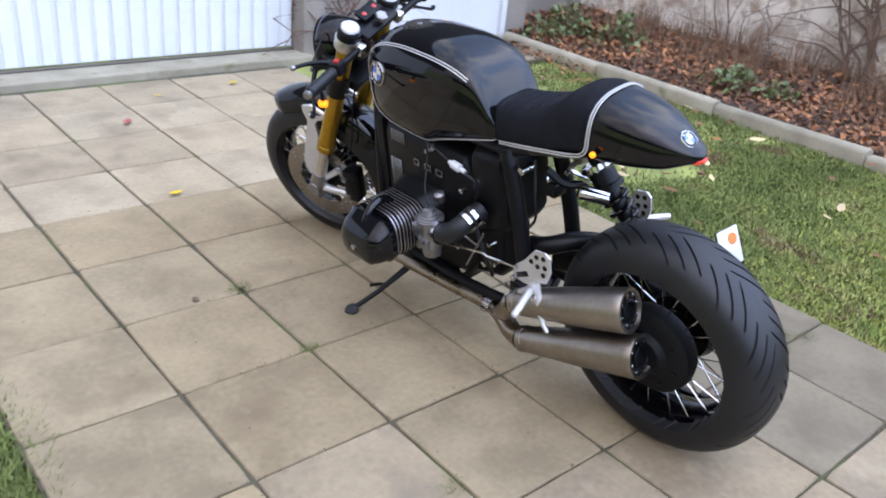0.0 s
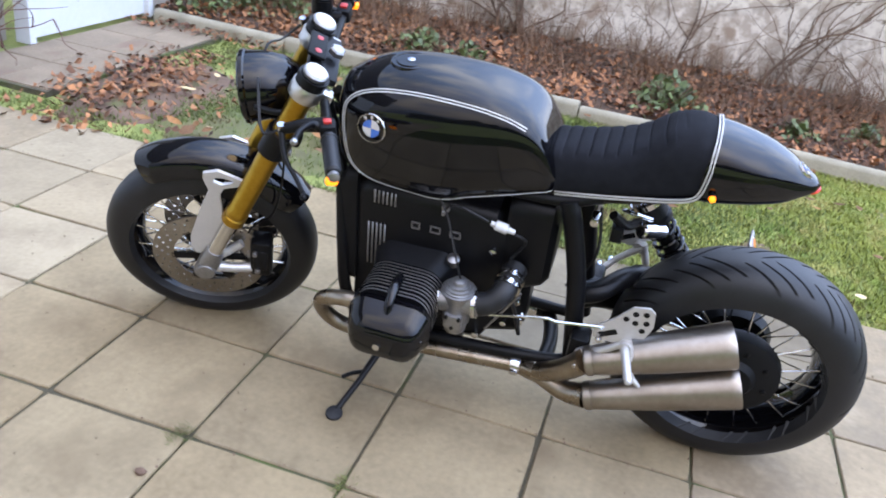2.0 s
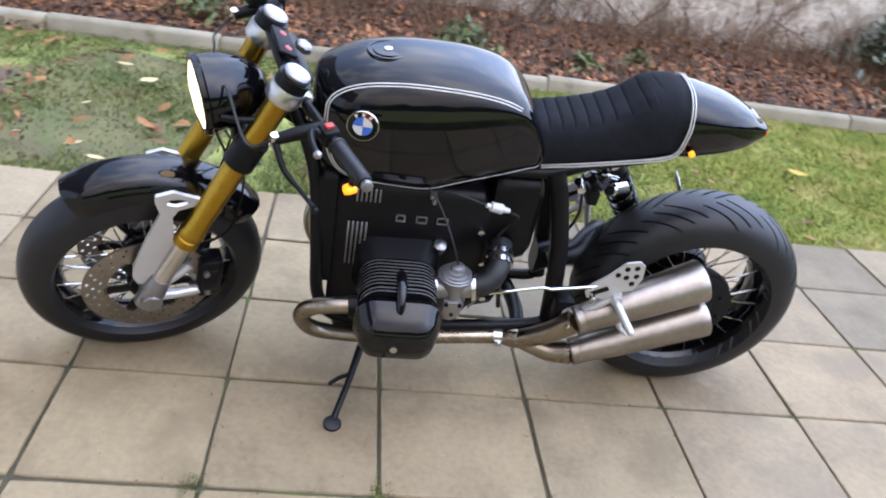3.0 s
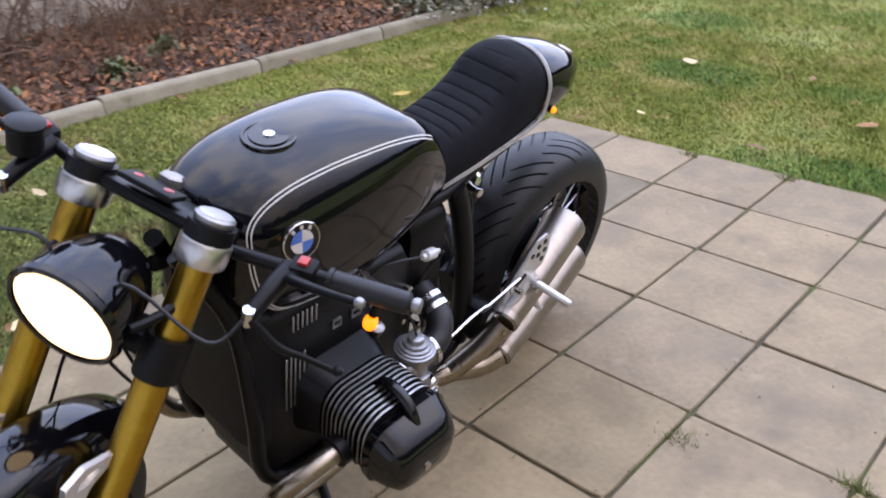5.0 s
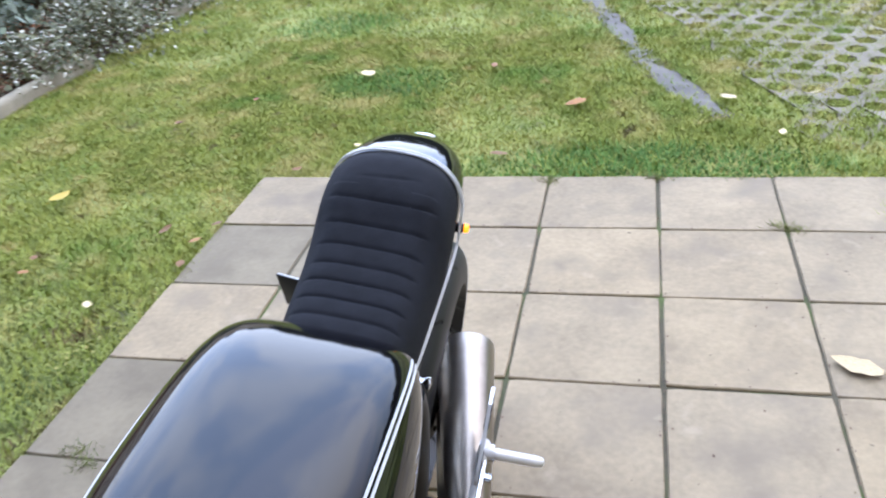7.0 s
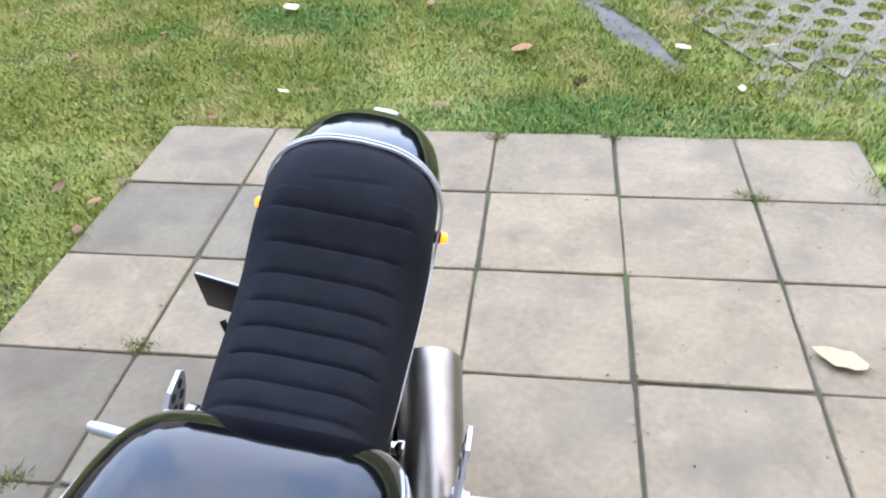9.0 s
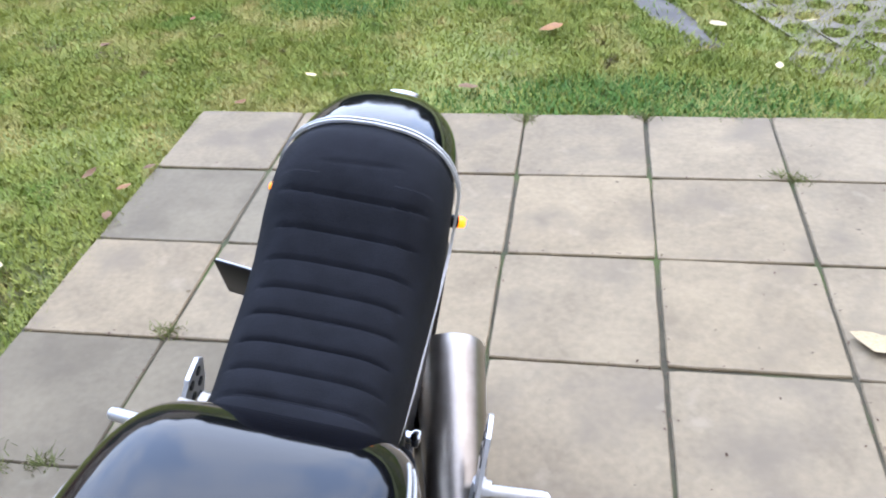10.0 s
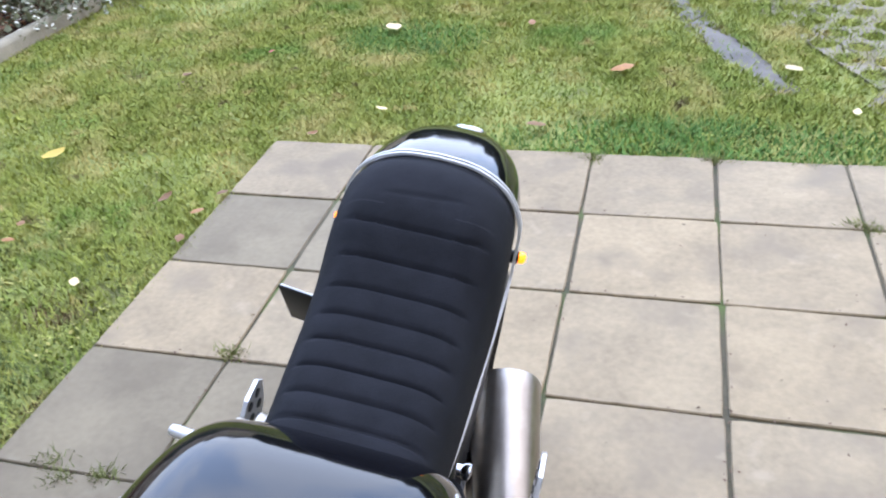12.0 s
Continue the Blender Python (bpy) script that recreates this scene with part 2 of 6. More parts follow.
CHROME = mat("polished_metal", (0.5184, 0.504, 0.4964), (0.5904, 0.574, 0.5644), rough=0.14, metal=1.0, scale=10, fine=80)
SILVER = mat("silver_paint", (0.4736, 0.4588, 0.444), (0.5376, 0.5208, 0.504), rough=0.35, metal=0.55, scale=10, fine=120)
TITAN = mat("brushed_steel", (0.2592, 0.217, 0.1836), (0.36, 0.315, 0.272), rough=0.36, metal=1.0, scale=4, fine=60)
HEADER = mat("heated_steel", (0.2448, 0.189, 0.136), (0.36, 0.308, 0.2516), rough=0.28, metal=1.0, scale=9, fine=60)
DISC = mat("brake_disc_steel", (0.2592, 0.231, 0.204), (0.36, 0.329, 0.2992), rough=0.33, metal=1.0, scale=12, fine=150)
FIN_EDGE = mat("bare_fin_edge", (0.5328, 0.518, 0.5032), (0.612, 0.595, 0.578), rough=0.32, metal=1.0, scale=20, fine=150)
STRIPE = mat("pinstripe_silver", (0.4224, 0.4092, 0.39), (0.4736, 0.4588, 0.438), rough=0.35, scale=30, fine=200)
BLUE = mat("badge_blue", (0.0128, 0.0992, 0.372), (0.0192, 0.124, 0.42), rough=0.15, coat=1)
WHITE = mat("badge_white", (0.4864, 0.4712, 0.456), (0.5248, 0.5084, 0.492), rough=0.15, coat=1)
RED = mat("red_plastic", (0.352, 0.0124, 0.012), (0.416, 0.0248, 0.018), rough=0.3)
ORANGE = mat("orange_sticker", (0.48, 0.124, 0.012), (0.544, 0.1612, 0.024), rough=0.5)
LAMP = glow("headlight_lens", (1.0, 0.86, 0.58), 14)
AMBER = glow("amber_lens", (1.0, 0.27, 0.015), 7, (0.6, 0.2, 0.02))
TAILRED = glow("red_lens", (1.0, 0.06, 0.02), 0.8, (0.6, 0.03, 0.02))
DIAL = mat("dial_glass", (0.3968, 0.3906, 0.384), (0.4736, 0.465, 0.456), rough=0.12, coat=1)


# ---- mesh helpers ----
def part(name, bm, material, parent=None, label="", m=None, smooth=True):
    """Links a bmesh as one mesh object, under a thing or a part."""
    if m is not None:
        bm.transform(m)
    bmesh.ops.recalc_face_normals(bm, faces=bm.faces)
    me = bpy.data.meshes.new(name)
    bm.to_mesh(me)
    bm.free()
    mats = material if isinstance(material, (list, tuple)) else [material]
    for one in mats:
        me.materials.append(one)
    if smooth:
        me.shade_smooth()
        me.set_sharp_from_angle(angle=radians(38))
    ob = new(name, me)
    if parent is not None:
        ob.parent = parent
    if label:
        tagged(ob, label)
    return ob


def again(name, ob, parent, m):
    """Another object on the mesh of ob, at the pose m."""
    o = new(name, ob.data)
    o.parent, o.matrix_basis = parent, m
    return o


def mesh(name, verts, faces, material, parent=None):
    me = bpy.data.meshes.new(name)
    me.from_pydata(verts, [], faces)
    me.materials.append(material)
    ob = new(name, me)
    if parent is not None:
        ob.parent = parent
    return ob


def triangles(name, verts, material, count=3):
    """Many loose faces of count corners from one array of corners."""
    n = len(verts)
    me = bpy.data.meshes.new(name)
    me.vertices.add(n)
    me.vertices.foreach_set("co", np.asarray(verts, "f").ravel())
    me.loops.add(n)
    me.loops.foreach_set("vertex_index", np.arange(n, dtype="i"))
    me.polygons.add(n // count)
    me.polygons.foreach_set("loop_start", np.arange(0, n, count, dtype="i"))
    me.update(calc_edges=True)
    me.validate()
    me.materials.append(material)
    return new(name, me)


def box(bm, c, s, bevel=0.0, m=None, seg=2):
    made = bmesh.ops.create_cube(bm, size=1.0)["verts"]
    bmesh.ops.transform(bm, matrix=Matrix.LocRotScale(c, None, s), verts=made)
    if bevel:
        edges = list({e for v in made for e in v.link_edges})
        got = bmesh.ops.bevel(bm, geom=edges, offset=bevel, segments=seg, affect="EDGES", profile=0.5)
        made = list({v for f in got["faces"] for v in f.verts} | {v for v in made if v.is_valid})
    if m is not None:
        bmesh.ops.transform(bm, matrix=m, verts=made)
    return bm


def frame_of(d):
    d = Vector(d).normalized()
    u = d.orthogonal().normalized()
    return d, u, d.cross(u)


def loft(bm, rings, cap=True, closed=True):
    rows = [[bm.verts.new(p) for p in r] for r in rings]
    n = len(rows[0])
    for a, b in zip(rows, rows[1:]):
        for i in range(n if closed else n - 1):
            j = (i + 1) % n
            bm.faces.new((a[i], a[j], b[j], b[i]))
    if cap and closed:
        bm.faces.new(rows[0][::-1])
        bm.faces.new(rows[-1])
    return bm


def lathe(bm, prof, at, d, seg=32, cap=True):
    """prof: (along, radius) pairs, turned about the axis d through at."""
    d, u, v = frame_of(d)
    at = Vector(at)
    rings = [[at + d * a + (u * math.cos(2 * math.pi * i / seg) + v * math.sin(2 * math.pi * i / seg)) * max(r, 1e-4) for i in range(seg)] for a, r in prof]
    return loft(bm, rings, cap)


def rod(bm, p, q, r, r2=None, seg=16, bevel=0.0):
    p, q = Vector(p), Vector(q)
    n, r2 = (q - p).length, r if r2 is None else r2
    if bevel:
        return lathe(bm, [(0, r - bevel), (bevel, r), (n - bevel, r2), (n, r2 - bevel)], p, q - p, seg)
    return lathe(bm, [(0, r), (n, r2)], p, q - p, seg)


def glide(pts, steps=6):
    """A smooth line through points (x, y, z, ...)."""
    pts = [np.array(p, float) for p in pts]
    ext = [2 * pts[0] - pts[1], *pts, 2 * pts[-1] - pts[-2]]
    out = []
    for a, b, c, d in zip(ext, ext[1:], ext[2:], ext[3:]):
        for k in range(steps):
            t = k / steps
            out.append(0.5 * (2 * b + (c - a) * t + (2 * a - 5 * b + 4 * c - d) * t * t + (3 * b - a - 3 * c + d) * t**3))
    return out + [pts[-1]]


def tube(bm, pts, r, seg=12, steps=6, smooth=True):
    """A pipe through points; a fourth number of a point is its radius."""
    pts = [(*p, r) if len(p) == 3 else tuple(p) for p in pts]
    line = glide(pts, steps) if smooth and len(pts) > 2 else [np.array(p) for p in pts]
    rings, u = [], None
    for i, p in enumerate(line):
        d = Vector(line[min(i + 1, len(line) - 1)][:3]) - Vector(line[max(i - 1, 0)][:3])
        d.normalize()
        u = d.orthogonal().normalized() if u is None else (u - d * u.dot(d)).normalized()
        v = d.cross(u)
        rings.append([Vector(p[:3]) + (u * math.cos(2 * math.pi * k / seg) + v * math.sin(2 * math.pi * k / seg)) * p[3] for k in range(seg)])
    return loft(bm, rings)


def plate(bm, outline, thick, m=None):
    """A flat plate of an outline in x and y, thick in z, centred on z = 0."""
    lo, hi = [bm.verts.new((x, y, -thick / 2)) for x, y in outline], [bm.verts.new((x, y, thick / 2)) for x, y in outline]
    n = len(outline)
    bm.faces.new(lo[::-1]), bm.faces.new(hi)
    for i in range(n):
        bm.faces.new((lo[i], lo[(i + 1) % n], hi[(i + 1) % n], hi[i]))
    if m is not None:
        bmesh.ops.transform(bm, matrix=m, verts=lo + hi)
    return bm


rng = np.random.default_rng(7)
BM = bmesh.new


# ---- ground, lawn and paving ----
S = 0.40


def height_noise(x, y, k=1.0):
    return noise.noise((x * k, y * k, 3.1))


def build_ground():
    """One sheet of lawn earth out to the horizon, finer round the paving."""
    xs = sorted({*[round(v, 3) for v in np.arange(-4, 6.01, 0.25)], -2000, -400, -80, -20, -8, 9, 20, 80, 400, 2000})
    ys = sorted({*[round(v, 3) for v in np.arange(-8, 5.01, 0.25)], -2000, -400, -80, -20, 9, 20, 80, 400, 2000})
    verts = [(x, y, -0.035 + 0.008 * height_noise(x, y, 1.3)) for y in ys for x in xs]
    n = len(xs)
    faces = [(j * n + i, j * n + i + 1, (j + 1) * n + i + 1, (j + 1) * n + i) for j in range(len(ys) - 1) for i in range(n - 1)]
    ob = mesh("ground", verts, faces, LAWN)
    return tagged(ob, "lawn earth with patchy worn grass and bare spots", "ground", kind="structure")


def slab_at(i, j):
    """Whether a slab lies at column i, row j of the paving grid."""
    if -3 <= i <= 2 and -4 <= j <= 8:
        return True
    return -9 <= i <= -4 and 3 <= j <= 8


def build_paving():
    bm = BM()
    for x0, y0, x1, y1 in ((-1.2, -1.6, 1.2, 3.66), (-4.0, 1.2, -1.2, 3.66)):
        box(bm, ((x0 + x1) / 2, (y0 + y1) / 2, -0.0325), (x1 - x0, y1 - y0, 0.05))
    bed = part("pavement", bm, JOINT, smooth=False)
    tagged(bed, "square concrete paving slabs with mossy dark joints", "pavement", kind="structure")
    shapes = []
    for k in range(12):
        bm = BM()
        gx, gy = S / 2 - 0.0034 - 0.0012 * rng.random(), S / 2 - 0.0024 - 0.001 * rng.random()
        turn = [(-1, -1), (1, -1), (1, 1), (-1, 1)]
        edge = []
        for (ax, ay), (bx, by) in zip(turn, turn[1:] + turn[:1]):
            for q in range(12):
                f = q / 12
                edge.append((gx * (ax + (bx - ax) * f), gy * (ay + (by - ay) * f), q == 0))
        rings = []
        for inset, z in ((0.0, -0.044), (0.0, -0.0035), (0.0028, 0.0)):
            ring = []
            for x, y, corner in edge:
                chip = 0.0016 * noise.noise((x * 22, y * 22, k)) + 0.010 * max(0.0, noise.noise((x * 31, y * 31, k + 40)) - 0.45) + (0.0025 if corner else 0)
                r = 1 - (inset + chip + 0.0008) / 0.2
                ring.append((x * r, y * r, z))
            rings.append(ring)
        loft(bm, rings)
        shapes.append(part("slab", bm, (SLAB, SLAB_GREY, SLAB_PALE, SLAB_SHADE)[k // 3], bed, smooth=False))

    used = set()
    for j in range(-4, 9):
        for i in range(-9, 3):
            if slab_at(i, j):
                tone = 2 if j >= 5 else 0 if j >= 1 else 1
                if rng.random() < 0.2 and j >= 5:
                    tone = int(rng.integers(0, 3))
                if j == 0 and rng.random() < 0.5:
                    tone = 0
                # many slabs on the bike's right take the shaded copy
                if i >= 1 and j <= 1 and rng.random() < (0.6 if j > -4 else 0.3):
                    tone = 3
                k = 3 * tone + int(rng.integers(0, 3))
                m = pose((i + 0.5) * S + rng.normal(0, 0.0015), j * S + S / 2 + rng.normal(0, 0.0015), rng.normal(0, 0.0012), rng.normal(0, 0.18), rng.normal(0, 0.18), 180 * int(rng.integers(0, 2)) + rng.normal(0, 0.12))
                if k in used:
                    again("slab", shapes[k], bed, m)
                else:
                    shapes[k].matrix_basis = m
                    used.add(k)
    for k, ob in enumerate(shapes):
        if k not in used:
            bpy.data.objects.remove(ob)
    return bed


def build_surround():
    """Unseen tall dark hedges added to close the garden, for reflections in the paint."""
    for name, a, b, tall in (("hedge_south", (-16, -15), (16, -15), 2.4), ("hedge_west", (-11, -15), (-11, 4.2), 2.3)):
        bm = BM()
        rows = []
        n = 60
        ux, uy = (b[0] - a[0]) / n, (b[1] - a[1]) / n
        for i in range(n + 1):
            top = tall + 0.9 * noise.noise((i * 0.31, tall, 1)) + 0.4 * noise.noise((i * 0.9, tall, 7))
            x, y = a[0] + ux * i, a[1] + uy * i
            rows.append([bm.verts.new((x + q * 0.7 * (uy != 0) + 0.25 * noise.noise((i * 0.8, f * 5, q)), y + q * 0.7 * (ux != 0) + 0.25 * noise.noise((i * 0.8, f * 5, q + 9)), -0.1 + f * top)) for q, f in ((-1, 0), (-1, 0.25), (-1, 0.5), (-0.9, 0.75), (-0.5, 0.95), (0, 1.0), (0.5, 0.95), (0.9, 0.75), (1, 0.5), (1, 0.25), (1, 0))])
        for p, q in zip(rows, rows[1:]):
            for k in range(10):
                bm.faces.new((p[k], p[k + 1], q[k + 1], q[k]))
        tagged(part(name, bm, HEDGE), "unseen tall dark hedge added for reflections in the paint", "hedge", kind="structure")


def build_bare_patch():
    for cx, cy, rx, ry, z, material, label in ((1.95, 2.86, 0.62, 0.36, -0.020, BARE, "bare brown earth with rotting leaves"), (2.1, 2.1, 0.95, 0.72, -0.0255, DARK_SOIL, "dark olive earth under thin grass"), (1.87, -2.15, 0.10, 0.06, -0.019, BARE, "bare earth spot in the lawn"), (1.74, -0.26, 0.12, 0.08, -0.019, BARE, "bare earth spot in the lawn")):
        bm = BM()
        rows = []
        for f in (0.0, 0.35, 0.7, 0.9, 1.0):
            row = []
            for k in range(48):
                a = 2 * math.pi * k / 48
                r = f * (1 + 0.18 * noise.noise((2 * math.cos(a), 2 * math.sin(a), cx)) + 0.12 * noise.noise((7 * math.cos(a), 7 * math.sin(a), cy)))
                x, y = cx + rx * r * math.cos(a), cy + ry * r * math.sin(a)
                row.append((x, y, z - 0.022 * max(0, f - 0.85) / 0.15 + 0.004 * noise.noise((x * 6, y * 6, 1))))
            rows.append(row)
        loft(bm, rows, cap=False)
        bmesh.ops.remove_doubles(bm, verts=bm.verts, dist=1e-5)
        tagged(part("bare_patch", bm, material), label, "soil", kind="structure")


def build_crumbs():
    """Crumbs of soil and leaf on the paving, thickest along the joints."""
    n = 1300
    x, y = rng.uniform(-1.2, 1.2, n), rng.uniform(-1.58, 3.5, n)
    snap = rng.random(n)
    x = np.where(snap < 0.42, np.round(x / S) * S + rng.normal(0, 0.009, n), x)
    y = np.where((snap >= 0.42) & (snap < 0.84), np.round(y / S) * S + rng.normal(0, 0.009, n), y)
    tagged(leaf_mesh("crumbs", x, y, np.full(n, 0.003), 0.0042, 0.3, BARE), "brown crumbs of soil and leaf on the paving", "debris", kind="stuff")


def build_pebble():
    bm = BM()
    bmesh.ops.create_icosphere(bm, subdivisions=2, radius=1)
    for v in bm.verts:
        v.co *= 1 + 0.25 * noise.noise(v.co * 1.7)
    bm.transform(Matrix.LocRotScale((-0.557, 1.224, 0.006), None, (0.011, 0.014, 0.008)))
    tagged(part("pebble", bm, BARE), "small dark brown pebble lying on the paving", "pebble")


def build_far_paving():
    bm = BM()
    box(bm, (2.33, 3.49, -0.026), (1.66, 0.62, 0.04))
    bed = part("pavement_gate", bm, JOINT, smooth=False)
    tagged(bed, "small worn concrete slabs before the side door", "pavement", kind="structure")
    bm = BM()
    box(bm, (0, 0, -0.02), (0.395, 0.300, 0.04), 0.004, seg=1)
    first = part("slab", bm, PINK, bed, smooth=False)
    n = 0
    for i in range(4):
        for j in range(2):
            m = pose(1.72 + 0.4 * i, 3.35 + 0.305 * j, 0.001 * rng.normal(), rng.normal(0, 0.25), rng.normal(0, 0.25), rng.normal(0, 0.3))
            if n:
                again("slab", first, bed, m)
            else:
                first.matrix_basis = m
            n += 1


def in_paving(x, y):
    a = (x > -1.158 + 0.02 * np.sin(9 * y) + 0.015 * np.sin(23 * y)) & (x < 1.165 + 0.03 * np.sin(5 * y) + 0.015 * np.sin(17 * y)) & (y > -1.585 + 0.012 * np.sin(11 * x)) & (y < 3.9)
    b = (x <= -1.1) & (y > 1.19) & (y < 3.9)
    c = (x > 1.48 + 0.03 * np.sin(13 * y)) & (x < 3.2) & (y > 3.16 + 0.04 * np.sin(7 * x))
    return a | b | c


KERB_LINE = ((3.28, 3.75), (3.02, -6.6))


def kerb_x(y):
    (xa, ya), (xb, yb) = KERB_LINE
    return xa + (xb - xa) * (y - ya) / (yb - ya)


def paver_zone(x, y):
    """Right of the worn wheel track that runs off the corner of the paving."""
    return (x < -1.02 - 0.31 * (y + 1.95)) & (y < -1.72)


def build_grass():
    def blades(n, x0, x1, y0, y1, tall):
        x, y = rng.uniform(x0, x1, n), rng.uniform(y0, y1, n)
        patch = np.array([noise.noise((a * 1.7, b * 1.7, 8.0)) for a, b in zip(x, y)])
        keep = ~in_paving(x, y) & (x < kerb_x(y) - 0.01) & (rng.random(n) < np.clip(0.8 + 0.7 * patch, 0.5, 1))
        mud = np.abs(x - np.interp(y, TRACK_Y, TRACK_X)) < (0.05 + 0.035 * np.sin(7 * y + 1.2) + 0.06 * patch) * (y < -2.24)
        bare = ((y > 2.6) & (x > 1.45) & (x < 2.6) & (rng.random(n) < 0.8)) | (y > 3.45) | ((y > 1.25 + 0.25 * patch) & (x > 1.1) & (rng.random(n) < 0.62 - 0.5 * patch))
        keep &= ~(mud & (rng.random(n) < 0.93)) & ~bare
        web = paver_zone(x, y) & ~paver_hole(x, y)
        keep &= ~(web & (rng.random(n) < 0.55))
        x, y, patch = x[keep], y[keep], patch[keep]
        k = len(x)
        h = tall * rng.uniform(0.3, 1.0, k) * (1 + 0.6 * patch)
        a, lean, w = rng.uniform(0, 2 * np.pi, k), rng.uniform(0.2, 2.4, k) * h, rng.uniform(0.002, 0.0055, k)
        z = np.full(k, -0.028)
        p = np.stack([x - w * np.sin(a), y + w * np.cos(a), z], 1)
        q = np.stack([x + w * np.sin(a), y - w * np.cos(a), z], 1)
        b = rng.uniform(-0.6, 0.6, k)
        r = np.stack([x + lean * np.cos(a + b), y + lean * np.sin(a + b), z + h + 0.01], 1)
        return np.stack([p, q, r], 1).reshape(-1, 3)

    v = np.concatenate([blades(210000, 1.0, 3.3, -3.2, 3.4, 0.020), blades(170000, -2.6, 2.0, -3.6, -1.5, 0.021), blades(230000, -4, 3.2, -8, -3.2, 0.034), blades(34000, -1.9, -1.12, -1.4, 1.2, 0.038)])
    # ragged tufts leaning over the edges of the paving
    k = 7000
    along = rng.random(k) < 0.42
    x = np.where(along, rng.uniform(-1.2, 1.2, k), 1.195 + rng.normal(0, 0.014, k))
    y = np.where(along, -1.598 + rng.normal(0, 0.012, k), rng.uniform(-1.6, 2.9, k))
    tuft = np.array([noise.noise((a * 5, b * 5, 4.0)) for a, b in zip(x, y)])
    x, y, h = x[tuft > -0.1], y[tuft > -0.1], (0.012 + 0.03 * np.clip(tuft, 0, 1))[tuft > -0.1]
    k = len(x)
    a, w = rng.uniform(0, 6.28, k), rng.uniform(0.0018, 0.0045, k)
    tip = np.stack([x + rng.normal(0, 1, k) * h, y + rng.normal(0, 1, k) * h, -0.01 + h], 1)
    edge = np.stack([np.stack([x - w * np.sin(a), y + w * np.cos(a), 0 * x - 0.02], 1), np.stack([x + w * np.sin(a), y - w * np.cos(a), 0 * x - 0.02], 1), tip], 1).reshape(-1, 3)
    v = np.concatenate([v, edge])
    tri = v.reshape(-1, 3, 3)
    gx, gy = tri[:, 0, 0], tri[:, 0, 1]
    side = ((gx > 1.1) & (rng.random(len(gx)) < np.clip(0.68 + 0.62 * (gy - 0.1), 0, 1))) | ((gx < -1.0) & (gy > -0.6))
    lush = ((gx - 0.98) / 0.42) ** 2 + ((gy + 2.76) / 0.26) ** 2
    lush = np.minimum(lush, ((gx + 0.32) / 0.85) ** 2 + ((gy + 1.72) / 0.24) ** 2)
    lush = np.minimum(lush, ((gx - 1.62) / 0.5) ** 2 + ((gy + 3.9) / 0.3) ** 2)
    lush = ~side & (rng.random(len(gx)) < np.clip(1.1 - lush, 0, 0.7))
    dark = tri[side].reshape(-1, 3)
    tagged(triangles("lush_grass", tri[lush].reshape(-1, 3), LUSH), "denser patches of fresh green grass", "grass", kind="stuff")
    v = tri[~side & ~lush].reshape(-1, 3)
    tagged(triangles("mossy_grass", dark, DARK_BLADE), "thin darker grass along the paving and the door", "grass", kind="stuff")
    # flat small leaves of moss and clover between the blades
    n = 60000
    x, y = np.r_[rng.uniform(1.1, 3.2, n // 2), rng.uniform(-2.4, 2.6, n // 2)], np.r_[rng.uniform(-3.2, 3.2, n // 2), rng.uniform(-3.8, -1.5, n // 2)]
    patch = np.array([noise.noise((a * 3.1, b * 3.1, 2.0)) for a, b in zip(x, y)])
    keep = ~in_paving(x, y) & (x < kerb_x(y) - 0.02) & (patch > -0.05) & ~((np.abs(x - np.interp(y, TRACK_Y, TRACK_X)) < 0.09) & (y < -1.9))
    keep &= ~(paver_zone(x, y) & ~paver_hole(x, y)) & ~((y > 1.0) & (x > 1.0))
    x, y = x[keep], y[keep]
    tagged(leaf_mesh("moss", x, y, rng.uniform(-0.02, -0.004, len(x)), 0.0062, 0.45, BLADE), "flat moss and clover leaves in the lawn", "moss", kind="stuff")
    ob = triangles("grass", v, BLADE)
    tagged(ob, "short patchy lawn grass, green to straw yellow", "grass", kind="stuff")
    # weeds in the joints
    v = []
    spots = [(-0.39, -1.585), (0.0, -1.56), (-0.79, -1.22), (-0.83, -1.2), (0.80, -0.42), (1.05, -0.02), (-0.43, 0.11), (-0.4, 0.8), (-0.4, 1.22), (0.9, 0.0), (1.0, 0.02), (-0.8, 0.0), (0.42, -1.56), (-1.15, 0.4)]
    for sx, sy in spots:
        for _ in range(int(rng.integers(40, 110))):
            x, y = sx + rng.normal(0, 0.022), sy + rng.normal(0, 0.014)
            a, h, w = rng.uniform(0, 6.28), rng.uniform(0.008, 0.03), 0.0018
            v += [(x - w, y, -0.006), (x + w, y + w, -0.006), (x + h * math.cos(a), y + h * math.sin(a), 0.004 + 0.5 * h)]
    for i in range(-3, 3):
        for _ in range(1500):
            along = rng.uniform(-1.6, 3.4)
            if rng.random() < 0.5:
                x, y = i * S + rng.normal(0, 0.002), along
            else:
                x, y = rng.uniform(-1.2, 1.2), (int(rng.integers(-3, 8))) * S + rng.normal(0, 0.002)
            if noise.noise((x * 2.1, y * 2.1, 0.5)) < 0.22 or rng.random() < 0.4:
                continue
            a, h = rng.uniform(0, 6.28), rng.uniform(0.003, 0.008)
            v += [(x - 0.0015, y, -0.02), (x + 0.0015, y + 0.001, -0.02), (x + h * math.cos(a), y + h * math.sin(a), -0.003)]
    ob = triangles("joint_weeds", np.array(v), WEED)
    tagged(ob, "small green weeds growing in the slab joints", "weeds", kind="stuff")


